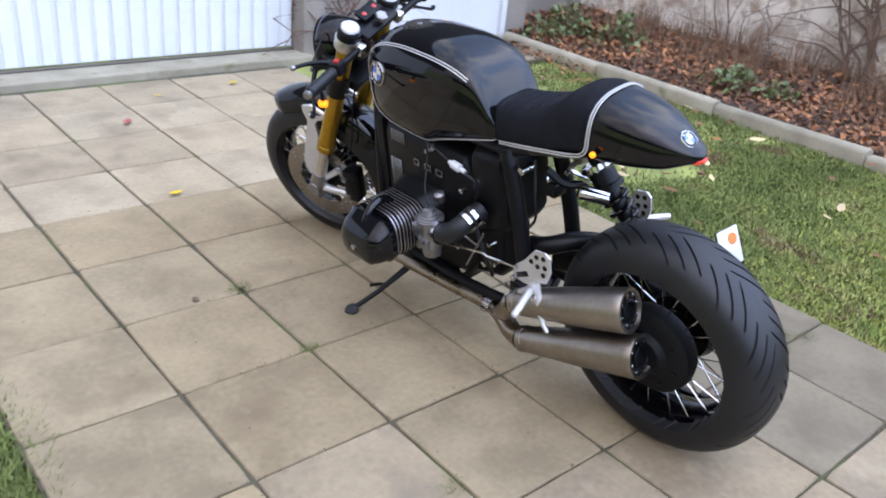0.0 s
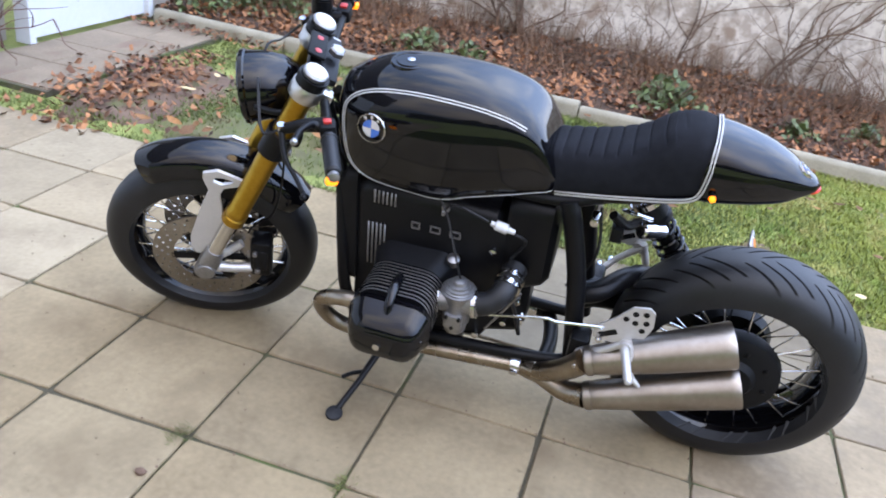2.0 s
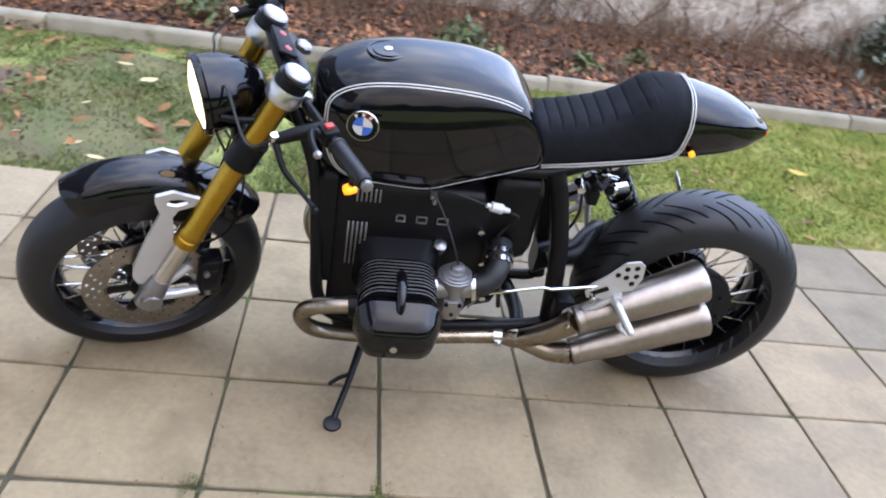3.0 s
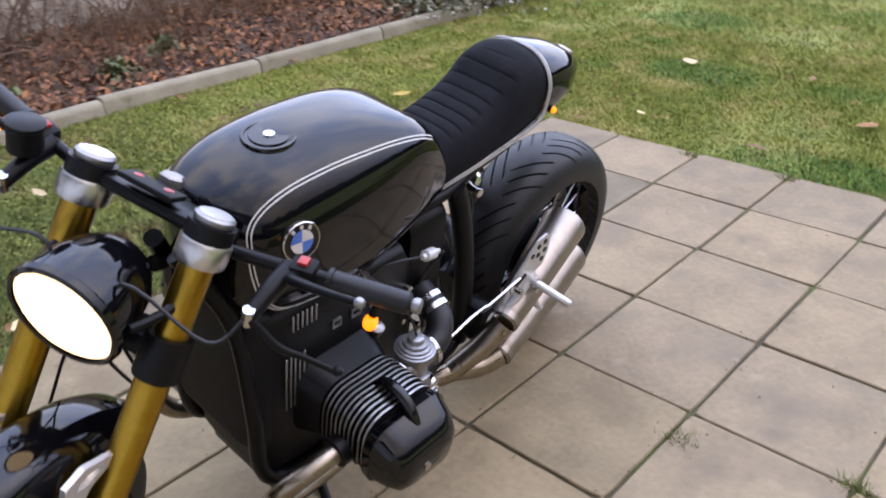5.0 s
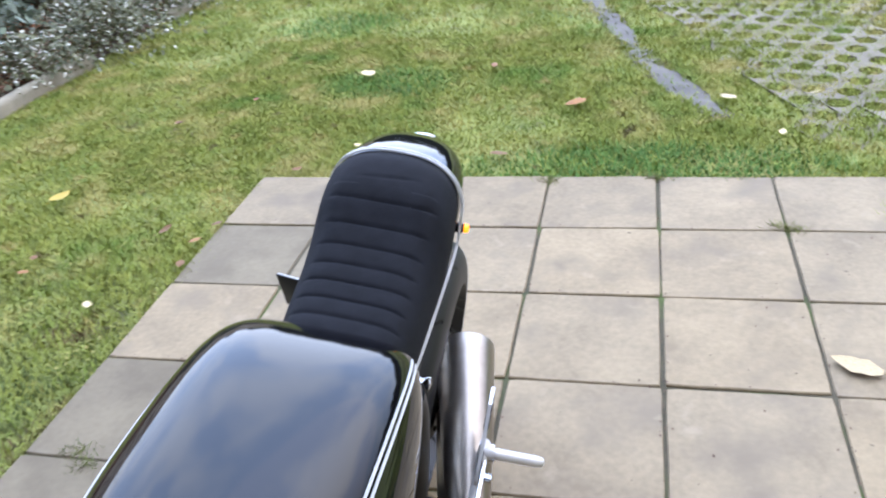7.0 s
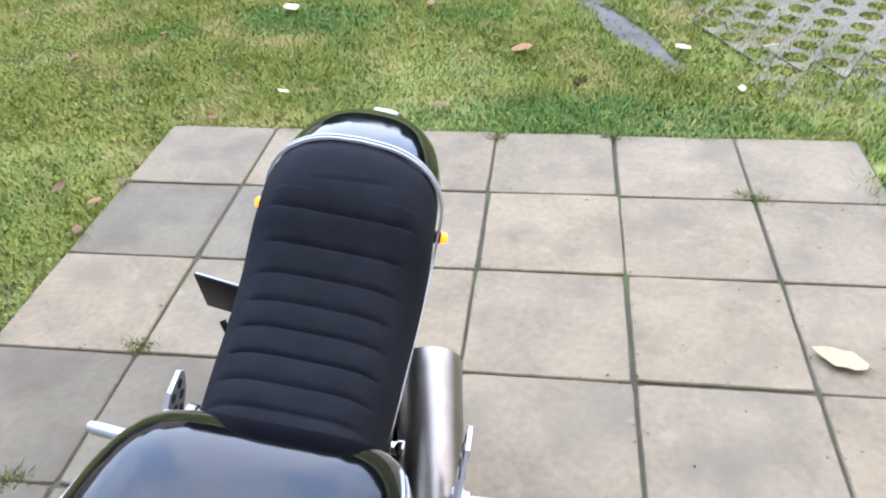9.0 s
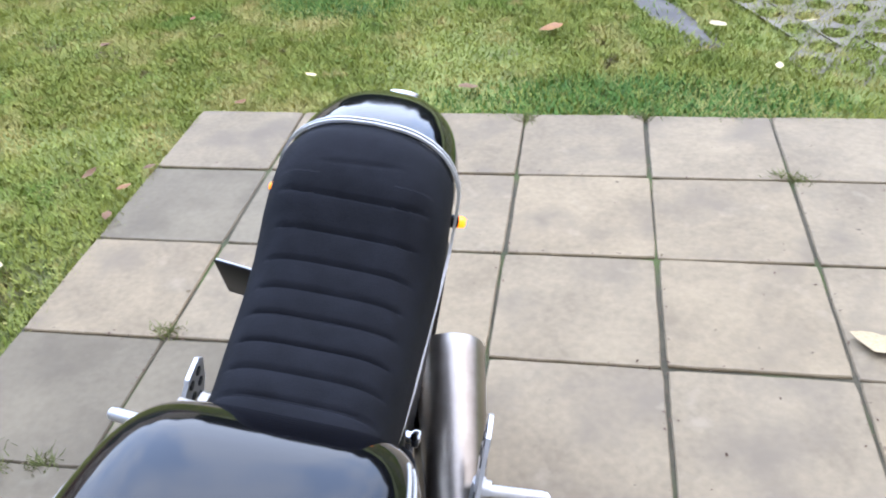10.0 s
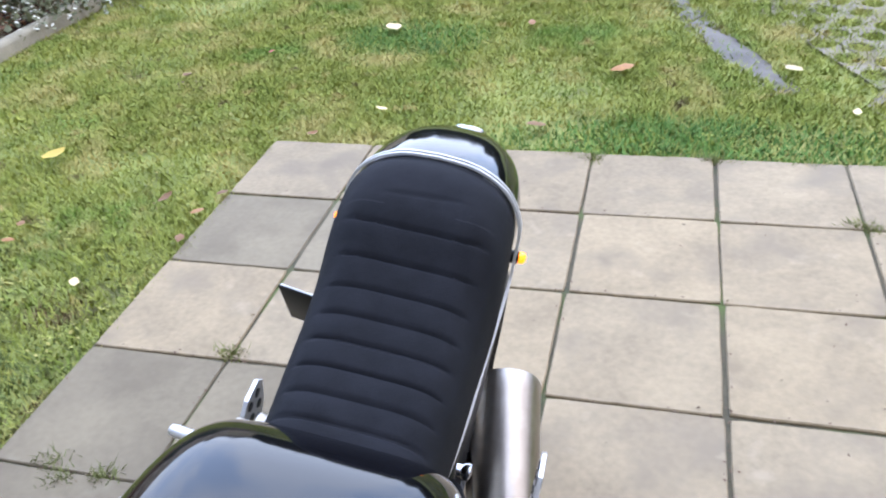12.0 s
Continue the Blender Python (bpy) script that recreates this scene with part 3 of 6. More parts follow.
TRACK = [(-0.70, -2.20), (-0.67, -2.26), (-0.61, -2.40), (-0.50, -2.65), (-0.36, -3.0), (-0.30, -3.22), (-0.1, -4.0), (0.2, -5.0), (0.5, -6.2)]
TRACK_X, TRACK_Y = [p[0] for p in TRACK[::-1]], [p[1] for p in TRACK[::-1]]
PAV = ((-0.070, -0.130), (-0.073, 0.176))


def paver_uv(x, y):
    (ax, ay), (bx, by) = PAV
    det = ax * by - ay * bx
    x, y = x + 1.228, y + 2.166
    return (x * by - y * bx) / det, (ax * y - ay * x) / det


def paver_hole(x, y):
    u, v = paver_uv(np.asarray(x), np.asarray(y))
    fu, fv = u - np.round(u), v - np.round(v)
    (ax, ay), (bx, by) = PAV
    return (fu * ax + fv * bx) ** 2 + (fu * ay + fv * by) ** 2 < 0.050**2


def build_pavers():
    """Concrete lattice blocks with rounded openings, part sunk in the lawn."""
    bm = BM()
    (ax, ay), (bx, by) = PAV
    for b in range(-40, 40):
        for a in range(-40, 60):
            cx, cy = -1.228 + a * ax + b * bx, -2.166 + a * ay + b * by
            if not (bool(paver_zone(np.float64(cx), np.float64(cy))) and -4 < cx < 1.5 and cy > -7.5):
                continue
            cover = noise.noise((cx * 1.1, cy * 1.1, 4.0)) + 0.35 * noise.noise((cx * 4, cy * 4, 9.0))
            edge = -1.02 - 0.31 * (cy + 1.95) - cx
            if edge < 0.03:
                continue
            outer, inner, deep = [], [], []
            hide = 0.030 * max(0.0, cover + 0.12) + 0.02 * max(0.0, 0.25 - edge) + (0.02 if cx < -1.9 else 0.0)
            for k in range(24):
                t = 2 * math.pi * k / 24
                ct, st = math.cos(t), math.sin(t)
                q = max(abs(ct), abs(st))
                u, v = 0.5 * ct / q, 0.5 * st / q
                px, py = u * ax + v * bx, u * ay + v * by
                far = math.hypot(px, py)
                hx, hy = px / far, py / far
                r = min(0.052 + 0.004 * noise.noise((cx * 9 + hx, cy * 9 + hy, 3)), far * 0.86)
                z = -0.014 + 0.012 * noise.noise(((cx + px) * 1.4, (cy + py) * 1.4, 5)) - hide
                for lst, x, y, zz in ((outer, px, py, z), (inner, hx * r, hy * r, z - 0.002), (deep, hx * r * 0.93, hy * r * 0.93, -0.06)):
                    lst.append(bm.verts.new((cx + x, cy + y, zz)))
            for k in range(24):
                j = (k + 1) % 24
                bm.faces.new((outer[k], outer[j], inner[j], inner[k]))
                bm.faces.new((inner[k], inner[j], deep[j], deep[k]))
    ob = part("grass_pavers", bm, PAVER, smooth=False)
    tagged(ob, "weathered concrete lattice pavers overgrown with grass", "pavers", kind="stuff")
    bm = BM()
    line = glide([(x, y, 0) for x, y in TRACK], 8)
    rows = []
    for i, p in enumerate(line):
        w = (0.06 + 0.03 * noise.noise((i * 0.33, 2, 0))) * min(1, 0.45 + 0.2 * i)
        rows.append([bm.verts.new((p[0] + k * w + 0.02 * noise.noise((i * 0.5, k, 1)), p[1] + 0.4 * k * w, -0.020 - 0.010 * abs(k) + 0.012 * noise.noise((i * 0.9, k, 5)))) for k in (-1.2, -0.6, 0, 0.6, 1.2)])
    for a, b in zip(rows, rows[1:]):
        for k in range(4):
            bm.faces.new((a[k], a[k + 1], b[k + 1], b[k]))
    mud = part("wheel_track", bm, MUD)
    tagged(mud, "bare grey compacted earth track beside the pavers", "track", kind="structure")


MUD = mat("grey_mud", (0.06142, 0.0495, 0.0375), (0.1258, 0.1045, 0.0825), rough=0.75, scale=4, fine=50, bump=0.5)


def build_kerb():
    root = new("kerb")
    tagged(root, "row of weathered concrete edging stones along the bed", "kerb", kind="structure")
    (xa, ya), (xb, yb) = KERB_LINE
    bm = BM()
    prof = [(-0.05, -0.10), (-0.05, 0.035), (-0.035, 0.055), (-0.01, 0.062), (0.02, 0.06), (0.04, 0.05), (0.05, 0.03), (0.05, -0.10)]
    loft(bm, [[(x, y, z) for x, z in prof] for y in (-0.495, -0.488, -0.2, 0.1, 0.488, 0.495)])
    for v in bm.verts:
        if abs(v.co.y) > 0.49:
            v.co.x *= 0.95
            v.co.z -= 0.004
    first = part("kerb_stone", bm, KERB, root)
    n = 0
    y = ya - 0.5
    while y > yb:
        if not -3.9 < y < -2.9:
            m = pose(kerb_x(y) + rng.normal(0, 0.004), y, rng.normal(0, 0.004), rng.normal(0, 0.5), rng.normal(0, 1.5), -1.45 + rng.normal(0, 0.4))
            if n:
                again("kerb_stone", first, root, m)
            else:
                first.matrix_basis = m
            n += 1
        y -= 1.0


WALL_X = 4.75


def build_bed():
    bm = BM()
    ys = np.arange(-9, 4.6, 0.12)
    rows = []
    for y in ys:
        k = kerb_x(y)
        rows.append([bm.verts.new((k + 0.03 + f * (WALL_X + 0.1 - k), y, -0.02 + 0.04 * min(f * 8, 1) + 0.10 * f + 0.03 * height_noise(f * 6, y * 3) * min(1, f * 6))) for f in np.linspace(0, 1, 12)])
    for a, b in zip(rows, rows[1:]):
        for i in range(11):
            bm.faces.new((a[i], a[i + 1], b[i + 1], b[i]))
    tagged(part("bed", bm, SOIL), "dark soil flower bed along the wall", "flower bed", kind="structure")
    # leaf litter: curled four-cornered leaves
    n = 13000
    y = rng.uniform(-4.5, 4.2, n)
    f = rng.beta(1.1, 1.4, n)
    k = np.array([kerb_x(v) for v in y])
    x = k + 0.08 + f * (WALL_X - 0.1 - k)
    z = 0.03 + 0.10 * f + rng.uniform(0, 0.035, n)
    extra = 420
    x2, y2 = rng.uniform(1.5, 2.7, extra), 3.02 + rng.normal(0, 0.15, extra)
    x3, y3 = rng.uniform(1.1, 2.4, extra), 2.85 + rng.normal(0, 0.25, extra)
    x4, y4 = rng.uniform(3.0, 3.5, 500), rng.uniform(2.7, 3.95, 500)
    x, y, z = np.r_[x, x2, x3, x4], np.r_[y, y2, y3, y4], np.r_[z, np.full(extra, 0.012), np.full(extra, 0.012), np.full(500, 0.02)]
    tagged(leaf_mesh("leaf_litter", x, y, z, 0.024, 0.55, LITTER), "brown and rust fallen leaves covering the soil", "leaf litter", kind="stuff")


def build_dry_stems():
    """Withered stalks standing in the bed."""
    n = 9000
    y = rng.uniform(-3.0, 3.6, n)
    k = np.array([kerb_x(a) for a in y])
    f = rng.beta(2.0, 1.3, n)
    x = k + 0.12 + f * (WALL_X - 0.08 - k)
    clump = np.array([noise.noise((a * 2.2, b * 2.2, 6.0)) for a, b in zip(x, y)])
    keep = clump > -0.15
    x, y, f = x[keep], y[keep], f[keep]
    m = len(x)
    h, a, w = rng.uniform(0.06, 0.34, m) * (0.5 + 0.6 * f), rng.uniform(0, 6.28, m), rng.uniform(0.0015, 0.004, m)
    lean = rng.uniform(0.05, 0.7, m) * h
    z = 0.02 + 0.10 * f
    p = np.stack([x - w * np.sin(a), y + w * np.cos(a), z], 1)
    q = np.stack([x + w * np.sin(a), y - w * np.cos(a), z], 1)
    r = np.stack([x + lean * np.cos(a), y + lean * np.sin(a), z + h], 1)
    ob = triangles("dry_stems", np.stack([p, q, r], 1).reshape(-1, 3), STRAW)
    tagged(ob, "withered brown stalks standing in the flower bed", "dry plants", kind="stuff")


def leaf_mesh(name, x, y, z, size, tilt, material):
    n = len(x)
    a, s = rng.uniform(0, 2 * np.pi, n), size * rng.uniform(0.5, 1.3, n)
    d = np.stack([np.cos(a), np.sin(a), rng.normal(0, tilt, n)], 1)
    d /= np.linalg.norm(d, axis=1)[:, None]
    e = np.stack([-np.sin(a), np.cos(a), rng.normal(0, tilt, n)], 1)
    c = np.stack([x, y, z], 1)
    lift = np.stack([0 * a, 0 * a, s * rng.uniform(-0.3, 0.3, n)], 1)
    s = s[:, None]
    v = np.stack([c - d * s, c + e * s * 0.55 + lift, c + d * s, c - e * s * 0.55 + lift], 1).reshape(-1, 3)
    return triangles(name, v, material, 4)


def build_wall():
    bm = BM()
    ys, zs = np.arange(-12, 4.81, 0.16), np.linspace(-0.1, 1.55, 14)
    rows = [[bm.verts.new((WALL_X + 0.02 * height_noise(y * 2, z * 2, 1.5) + 0.012 * height_noise(y * 6, z * 6, 1.5), y, z)) for z in zs] for y in ys]
    for a, b in zip(rows, rows[1:]):
        for i in range(len(zs) - 1):
            bm.faces.new((a[i], a[i + 1], b[i + 1], b[i]))
    box(bm, (WALL_X + 0.2, -3.6, 0.73), (0.3, 16.8, 1.66))
    tagged(part("wall_east", bm, WALL), "old grey rendered garden wall with stains", "wall", kind="structure")


def build_garage():
    bm = BM()
    box(bm, (-1.3, 3.80, -0.03), (5.5, 0.22, 0.12), 0.008)
    tagged(part("threshold", bm, KERB, smooth=False), "long concrete sill under the garage door", "sill", kind="structure")
    door = new("door_1")
    tagged(door, "white ribbed metal garage door, closed", "garage door", kind="structure")
    bm = BM()
    box(bm, (-1.3, 3.935, 1.09), (5.4, 0.03, 2.08))
    part("door_leaf", bm, DOORW, door, smooth=False)
    bm = BM()
    plate(bm, [(-0.042, 0), (-0.034, -0.012), (0.034, -0.012), (0.042, 0)], 2.02)
    first = part("slat", bm, DOORW, door, smooth=False)
    for n, x in enumerate(np.arange(-3.95, 1.37, 0.1)):
        m = pose(x, 3.918, 1.065)
        if n:
            again("slat", first, door, m)
        else:
            first.matrix_basis = m
    bm = BM()
    box(bm, (-1.3, 3.900, 0.038), (5.4, 0.026, 0.012), 0.003)
    part("bottom_rail", bm, MUD, door, "dirty grey rubber seal")
    bm = BM()
    box(bm, (1.49, 3.90, 1.3), (0.16, 0.24, 2.6), 0.008)
    tagged(part("wall_pillar", bm, POST, smooth=False), "grey-brown plastered pillar between the doors", "pillar", kind="structure")
    bm = BM()
    box(bm, (1.835, 4.04, 1.3), (0.53, 0.2, 2.6), 0.008)
    tagged(part("wall_north", bm, POST, smooth=False), "grey-brown plastered wall beside the door", "wall", kind="structure")
    # unseen wall, added dark so that the tank's front mirrors black
    bm = BM()
    box(bm, (0, 4.2, 3.2), (12, 0.4, 2.16), 0.01)
    tagged(part("wall_lintel", bm, UNSEEN_WALL, smooth=False), "unseen dark wall over the garage doors, added for reflections", "wall", kind="structure")
    door = new("door_2")
    tagged(door, "white painted side door, closed", "door", kind="structure")
    bm = BM()
    box(bm, (2.70, 3.85, 1.03), (1.08, 0.05, 2.02), 0.004)
    part("door_leaf", bm, DOORW, door, smooth=False)
    for x, w in ((2.135, 0.05), (3.265, 0.05)):
        bm = BM()
        box(bm, (x, 3.84, 1.05), (w, 0.10, 2.1), 0.004)
        part("door_frame", bm, DOORW, door, smooth=False)
    bm = BM()
    box(bm, (3.42, 3.92, 1.1), (0.25, 0.2, 2.3), 0.006)
    tagged(part("wall_post", bm, POST, smooth=False), "dark grey-brown corner post by the bed", "pillar", kind="structure")
    bm = BM()
    box(bm, (4.3, 4.35, 0.73), (1.3, 0.15, 1.66), 0.006)
    tagged(part("wall_corner", bm, POST, smooth=False), "grey garden wall closing the corner", "wall", kind="structure")


def build_twigs():
    """Bare climbing stems on the wall and leafless shrubs in the bed."""
    def branch(bm, p, d, r, n, spread, depth, flat):
        pts = [tuple(p) + (r,)]
        for i in range(n):
            d = (d + Vector((rng.normal(0, spread) * (0.15 if flat else 1), rng.normal(0, spread), rng.normal(0, spread * 0.6)))).normalized()
            p = p + d * rng.uniform(0.07, 0.15)
            pts.append((*p, r * (1 - 0.75 * (i + 1) / n)))
            if depth and rng.random() < 0.6:
                side = Vector((rng.normal(0, 0.6) * (0.2 if flat else 1), rng.normal(0, 0.9), rng.normal(0.2, 0.5)))
                branch(bm, p.copy(), (d + side).normalized(), r * 0.6, max(3, n // 2), spread, depth - 1, flat)
        tube(bm, pts, r, seg=4, steps=2)

    for y, n, up, w in ((1.55, 6, 1.0, 0.02), (-0.6, 4, 1.0, 0.012), (-1.3, 4, 1.0, 0.012), (-2.1, 4, 1.0, 0.01), (0.3, 3, 1.0, 0.01), (2.6, 2, 1.0, 0.008)):
        bm = BM()
        for _ in range(n):
            branch(bm, Vector((WALL_X - 0.06, y + rng.normal(0, 0.12), 0.06)), Vector((0, rng.normal(0, 0.35), 1)), w * rng.uniform(0.5, 1), 14, 0.28, 1, True)
        tagged(part("climber", bm, TWIG), "leafless brown climbing stems against the wall", "climbing plant", kind="stuff")
    for y, x in ((1.35, 4.3), (0.85, 4.35), (0.4, 4.3), (0.0, 4.4), (-0.4, 4.25), (-0.75, 4.45), (-1.1, 4.2), (-1.45, 4.4), (-1.8, 4.2), (-2.1, 4.45), (-2.5, 4.3), (-2.9, 4.4), (2.2, 4.45)):
        bm = BM()
        for _ in range(8):
            branch(bm, Vector((x + rng.normal(0, 0.10), y + rng.normal(0, 0.18), 0.05)), Vector((rng.normal(0, 0.6), rng.normal(0, 0.8), 0.8)), 0.0065, 5, 0.4, 1, False)
        tagged(part("bare_shrub", bm, TWIG), "low leafless tangled brown shrub on the soil", "shrub", "bare shrubs in the bed", kind="stuff")
    bm = BM()
    for _ in range(12):
        branch(bm, Vector((1.82 + rng.normal(0, 0.08), 3.84, 0.0)), Vector((rng.normal(0, 0.5), -0.1, 1)), 0.007, 7, 0.45, 1, False)
    tagged(part("climber", bm, RUSTY), "rust-brown withered vine at the pillar foot", "climbing plant", kind="stuff")


def plant(name, x, y, z, n, spread, tall, leaf, material, label, group="", petals=0):
    root = new(name)
    tagged(root, label, "plant", group)
    k = rng.normal(0, 1, (n, 3)) * (spread, spread, 0)
    px, py = x + k[:, 0], y + k[:, 1]
    pz = z + rng.uniform(0.0, 1, n) ** 0.8 * tall * np.exp(-((k[:, 0] ** 2 + k[:, 1] ** 2) / (2 * (1.3 * spread) ** 2)))
    made = [leaf_mesh("foliage", px, py, pz, leaf, 0.8, material)]
    if petals:
        i = rng.choice(n, petals)
        made.append(leaf_mesh("blossom", px[i], py[i], pz[i] + 0.014, 0.014, 0.4, PETAL))
    bm = BM()
    for _ in range(14):
        a = rng.normal(0, spread * 0.8, 2)
        tube(bm, [(x + a[0] * 0.2, y + a[1] * 0.2, z - 0.03), (x + a[0] * 0.6, y + a[1] * 0.6, z + tall * 0.4), (x + a[0], y + a[1], z + tall * 0.75)], 0.003, 4, 2)
    made.append(part("branchwork", bm, TWIG))
    for o in made:
        o.parent = root
        tagged(o, kind="stuff")
    return root


def build_plants():
    for x, y, n, sp, h in ((3.6, 0.25, 260, 0.11, 0.22), (3.72, 1.95, 170, 0.12, 0.16), (3.75, 1.62, 90, 0.08, 0.12), (3.7, 3.5, 300, 0.14, 0.3), (3.9, 3.1, 200, 0.12, 0.3), (3.55, -0.55, 120, 0.06, 0.12), (3.75, -1.0, 120, 0.06, 0.12)):
        plant("bed_plant", x, y, 0.05, n, sp, h, 0.03, GREEN, "small green leafy plant growing from the leaf litter", "green plants in the bed")
    for x, y, n, sp, h in ((3.28, -2.95, 1500, 0.16, 0.26), (3.15, -3.55, 1900, 0.2, 0.34), (3.45, -3.9, 1700, 0.22, 0.38), (3.2, -4.5, 1500, 0.2, 0.32)):
        plant("flowering_shrub", x, y, 0.04, n, sp, h, 0.018, GREYLEAF, "grey-green shrub with tiny white blossoms spilling over the kerb", "white flowering shrubs", 420)
    for x, y in ((4.3, -3.4), (4.35, -4.3), (4.2, -5.2), (4.4, -6.2)):
        plant("evergreen_shrub", x, y, 0.08, 2200, 0.26, 0.75, 0.035, DARKLEAF, "dark evergreen leafy shrub against the wall", "evergreen shrubs")


def build_leaves():
    def one(material, curl):
        bm = BM()
        n = 7
        mid, left, right = [], [], []
        for i in range(n):
            t = i / (n - 1)
            w = 0.5 * math.sin(math.pi * min(1, 0.06 + t * 0.94)) ** 0.8 * (1 - 0.25 * t)
            z = curl * (t - 0.5) ** 2
            mid.append(bm.verts.new((t - 0.5, 0, z)))
            wob = 0.14 * math.sin(i * 2.4)
            left.append(bm.verts.new((t - 0.5, w + wob * w, z + curl * w * 0.5)))
            right.append(bm.verts.new((t - 0.5, -w + wob * w, z + curl * w * 0.3)))
        for i in range(n - 1):
            bm.faces.new((mid[i], mid[i + 1], left[i + 1], left[i]))
            bm.faces.new((mid[i], right[i], right[i + 1], mid[i + 1]))
        tube(bm, [(-0.75, 0.04, 0.02), (-0.5, 0, curl * 0.25)], 0.012, 4)
        return part("fallen_leaf", bm, material)

    kinds = [one(LEAF, 0.55), one(LEAFY, 0.3), one(LEAFP, 0.16), one(LEAF, -0.3), one(LEAFR, 0.4)]
    tags = ["curled brown dry fallen leaf", "yellow fallen leaf", "pale tan fallen leaf", "flat rust-brown fallen leaf", "red fallen leaf"]
    spots = list(LEAVES)
    for _ in range(46):
        x, y = rng.uniform(1.2, 3.1), rng.uniform(-1.5, 2.9)
        kind = int(rng.choice([0, 0, 2, 3]))
        spots.append((3 if kind == 2 and y < 0.3 else kind, x, y, rng.uniform(0.04, 0.075)))
    for _ in range(50):
        x, y = rng.uniform(1.25, 3.1), rng.uniform(0.9, 2.9)
        spots.append((int(rng.choice([0, 0, 2, 3, 3])), x, y, rng.uniform(0.06, 0.12)))
    first = set()
    for k, x, y, s, *turn in spots:
        inside = bool(in_paving(np.float64(x), np.float64(y)))
        m = pose(x, y, 0.011 if inside else 0.022, rng.normal(0, 2.5 if inside else 8), rng.normal(0, 2.5 if inside else 8), turn[0] if turn else rng.uniform(0, 360)) @ Matrix.Diagonal((s, s * rng.uniform(0.45, 0.75), s, 1))
        o = kinds[k] if k not in first else new("fallen_leaf", kinds[k].data)
        first.add(k)
        o.matrix_basis = m
        tagged(o, tags[k] + (" lying on the paving" if inside else " lying on the lawn"), "leaf", "fallen leaves")


LEAVES = [(2, -0.866, -0.506, 0.125, -27), (1, -0.26, 2.03, 0.07), (4, -0.10, 2.94, 0.08), (1, 0.68, 3.37, 0.07), (3, 0.23, -1.785, 0.09), (2, -0.71, -2.34, 0.09), (2, -1.06, -2.37, 0.06), (2, -0.88, -1.95, 0.06), (3, -0.04, -2.34, 0.10),
          (2, 1.09, -2.81, 0.11), (1, 2.01, -1.37, 0.11), (0, 1.38, -1.105, 0.06), (2, 1.40, -0.62, 0.07), (2, 0.855, -1.865, 0.06), (4, 1.59, -2.45, 0.05), (0, 1.87, -2.15, 0.07), (3, 0.42, -2.9, 0.07), (0, 1.05, -1.62, 0.06), (1, 0.20, 3.30, 0.05)]


# ---- the motorcycle: x to its right, y ahead, z up, from the rear tyre's contact ----
REAR, FRONT = Vector((0, 0, 0.3126)), Vector((0, 1.433, 0.283))
R_REAR, R_FRONT = 0.3126, 0.293
RAKE, STEER = radians(27), radians(19.8)
AXIS = Vector((0, -math.sin(RAKE), math.cos(RAKE)))
PIVOT = FRONT - Vector((0, 0.039 * math.cos(RAKE), 0.039 * math.sin(RAKE)))
TURNED = Matrix.Translation((-0.009, 0.009, -0.002)) @ Matrix.Translation(PIVOT) @ Matrix.Rotation(STEER, 4, AXIS) @ Matrix.Translation(-PIVOT)


def on_fork(side, s, ahead=0.0):
    """A point on a fork leg's line, s metres up from the axle."""
    return Vector((side * 0.105, FRONT.y, FRONT.z)) + AXIS * s + Vector((0, math.cos(RAKE), math.sin(RAKE))) * ahead


def smooth_table(table, n=6):
    return [tuple(p) for p in glide(table, n)]


def power(c, e):
    return math.copysign(abs(c) ** e, c)


def shell_ring(y, w, top, low, mid, up=2.6, down=4.5, n=64):
    """A closed section: widest at the height mid, with its own roundness above and below."""
    ring = []
    for k in range(n):
        t = 2 * math.pi * k / n
        c, s = math.cos(t), math.sin(t)
        e, h = (2 / up, top - mid) if s >= 0 else (2 / down, mid - low)
        ring.append(Vector((w * power(c, e), y, mid + h * power(s, e))))
    return ring


REARSET = Matrix.Translation((0.007, 0.002, 0.0))


# y, half width, crown, low edge, widest height, roundness of the crown
TANK = smooth_table([(1.046, 0.045, 0.868, 0.735, 0.80, 2.2), (1.040, 0.078, 0.880, 0.700, 0.80, 2.3), (1.022, 0.108, 0.892, 0.676, 0.80, 2.4), (0.985, 0.130, 0.912, 0.660, 0.80, 2.4), (0.93, 0.142, 0.932, 0.648, 0.80, 2.4), (0.85, 0.146, 0.943, 0.642, 0.80, 2.5),
                     (0.77, 0.144, 0.943, 0.640, 0.80, 2.7), (0.70, 0.138, 0.936, 0.664, 0.80, 3.1), (0.64, 0.129, 0.921, 0.682, 0.80, 3.7), (0.60, 0.120, 0.903, 0.694, 0.79, 4.2), (0.572, 0.112, 0.880, 0.702, 0.785, 4.4), (0.550, 0.106, 0.850, 0.709, 0.78, 4.2), (0.530, 0.100, 0.815, 0.716, 0.765, 3.6), (0.515, 0.088, 0.78, 0.724, 0.755, 3.0)], 4)


def tank_point(y, f, out=0.0):
    """On the left flank at y: f from -1 (low edge) to 1 (crown)."""
    t = sorted(TANK)
    w, top, low, mid, up = [float(np.interp(y, [r[0] for r in t], [r[k] for r in t])) for k in range(1, 6)]
    e, h = (up, top - mid) if f >= 0 else (4.5, mid - low)
    x = w * (1 - min(abs(f), 1) ** e) ** (1 / e)
    return Vector((-(x + out), y, mid + f * h))


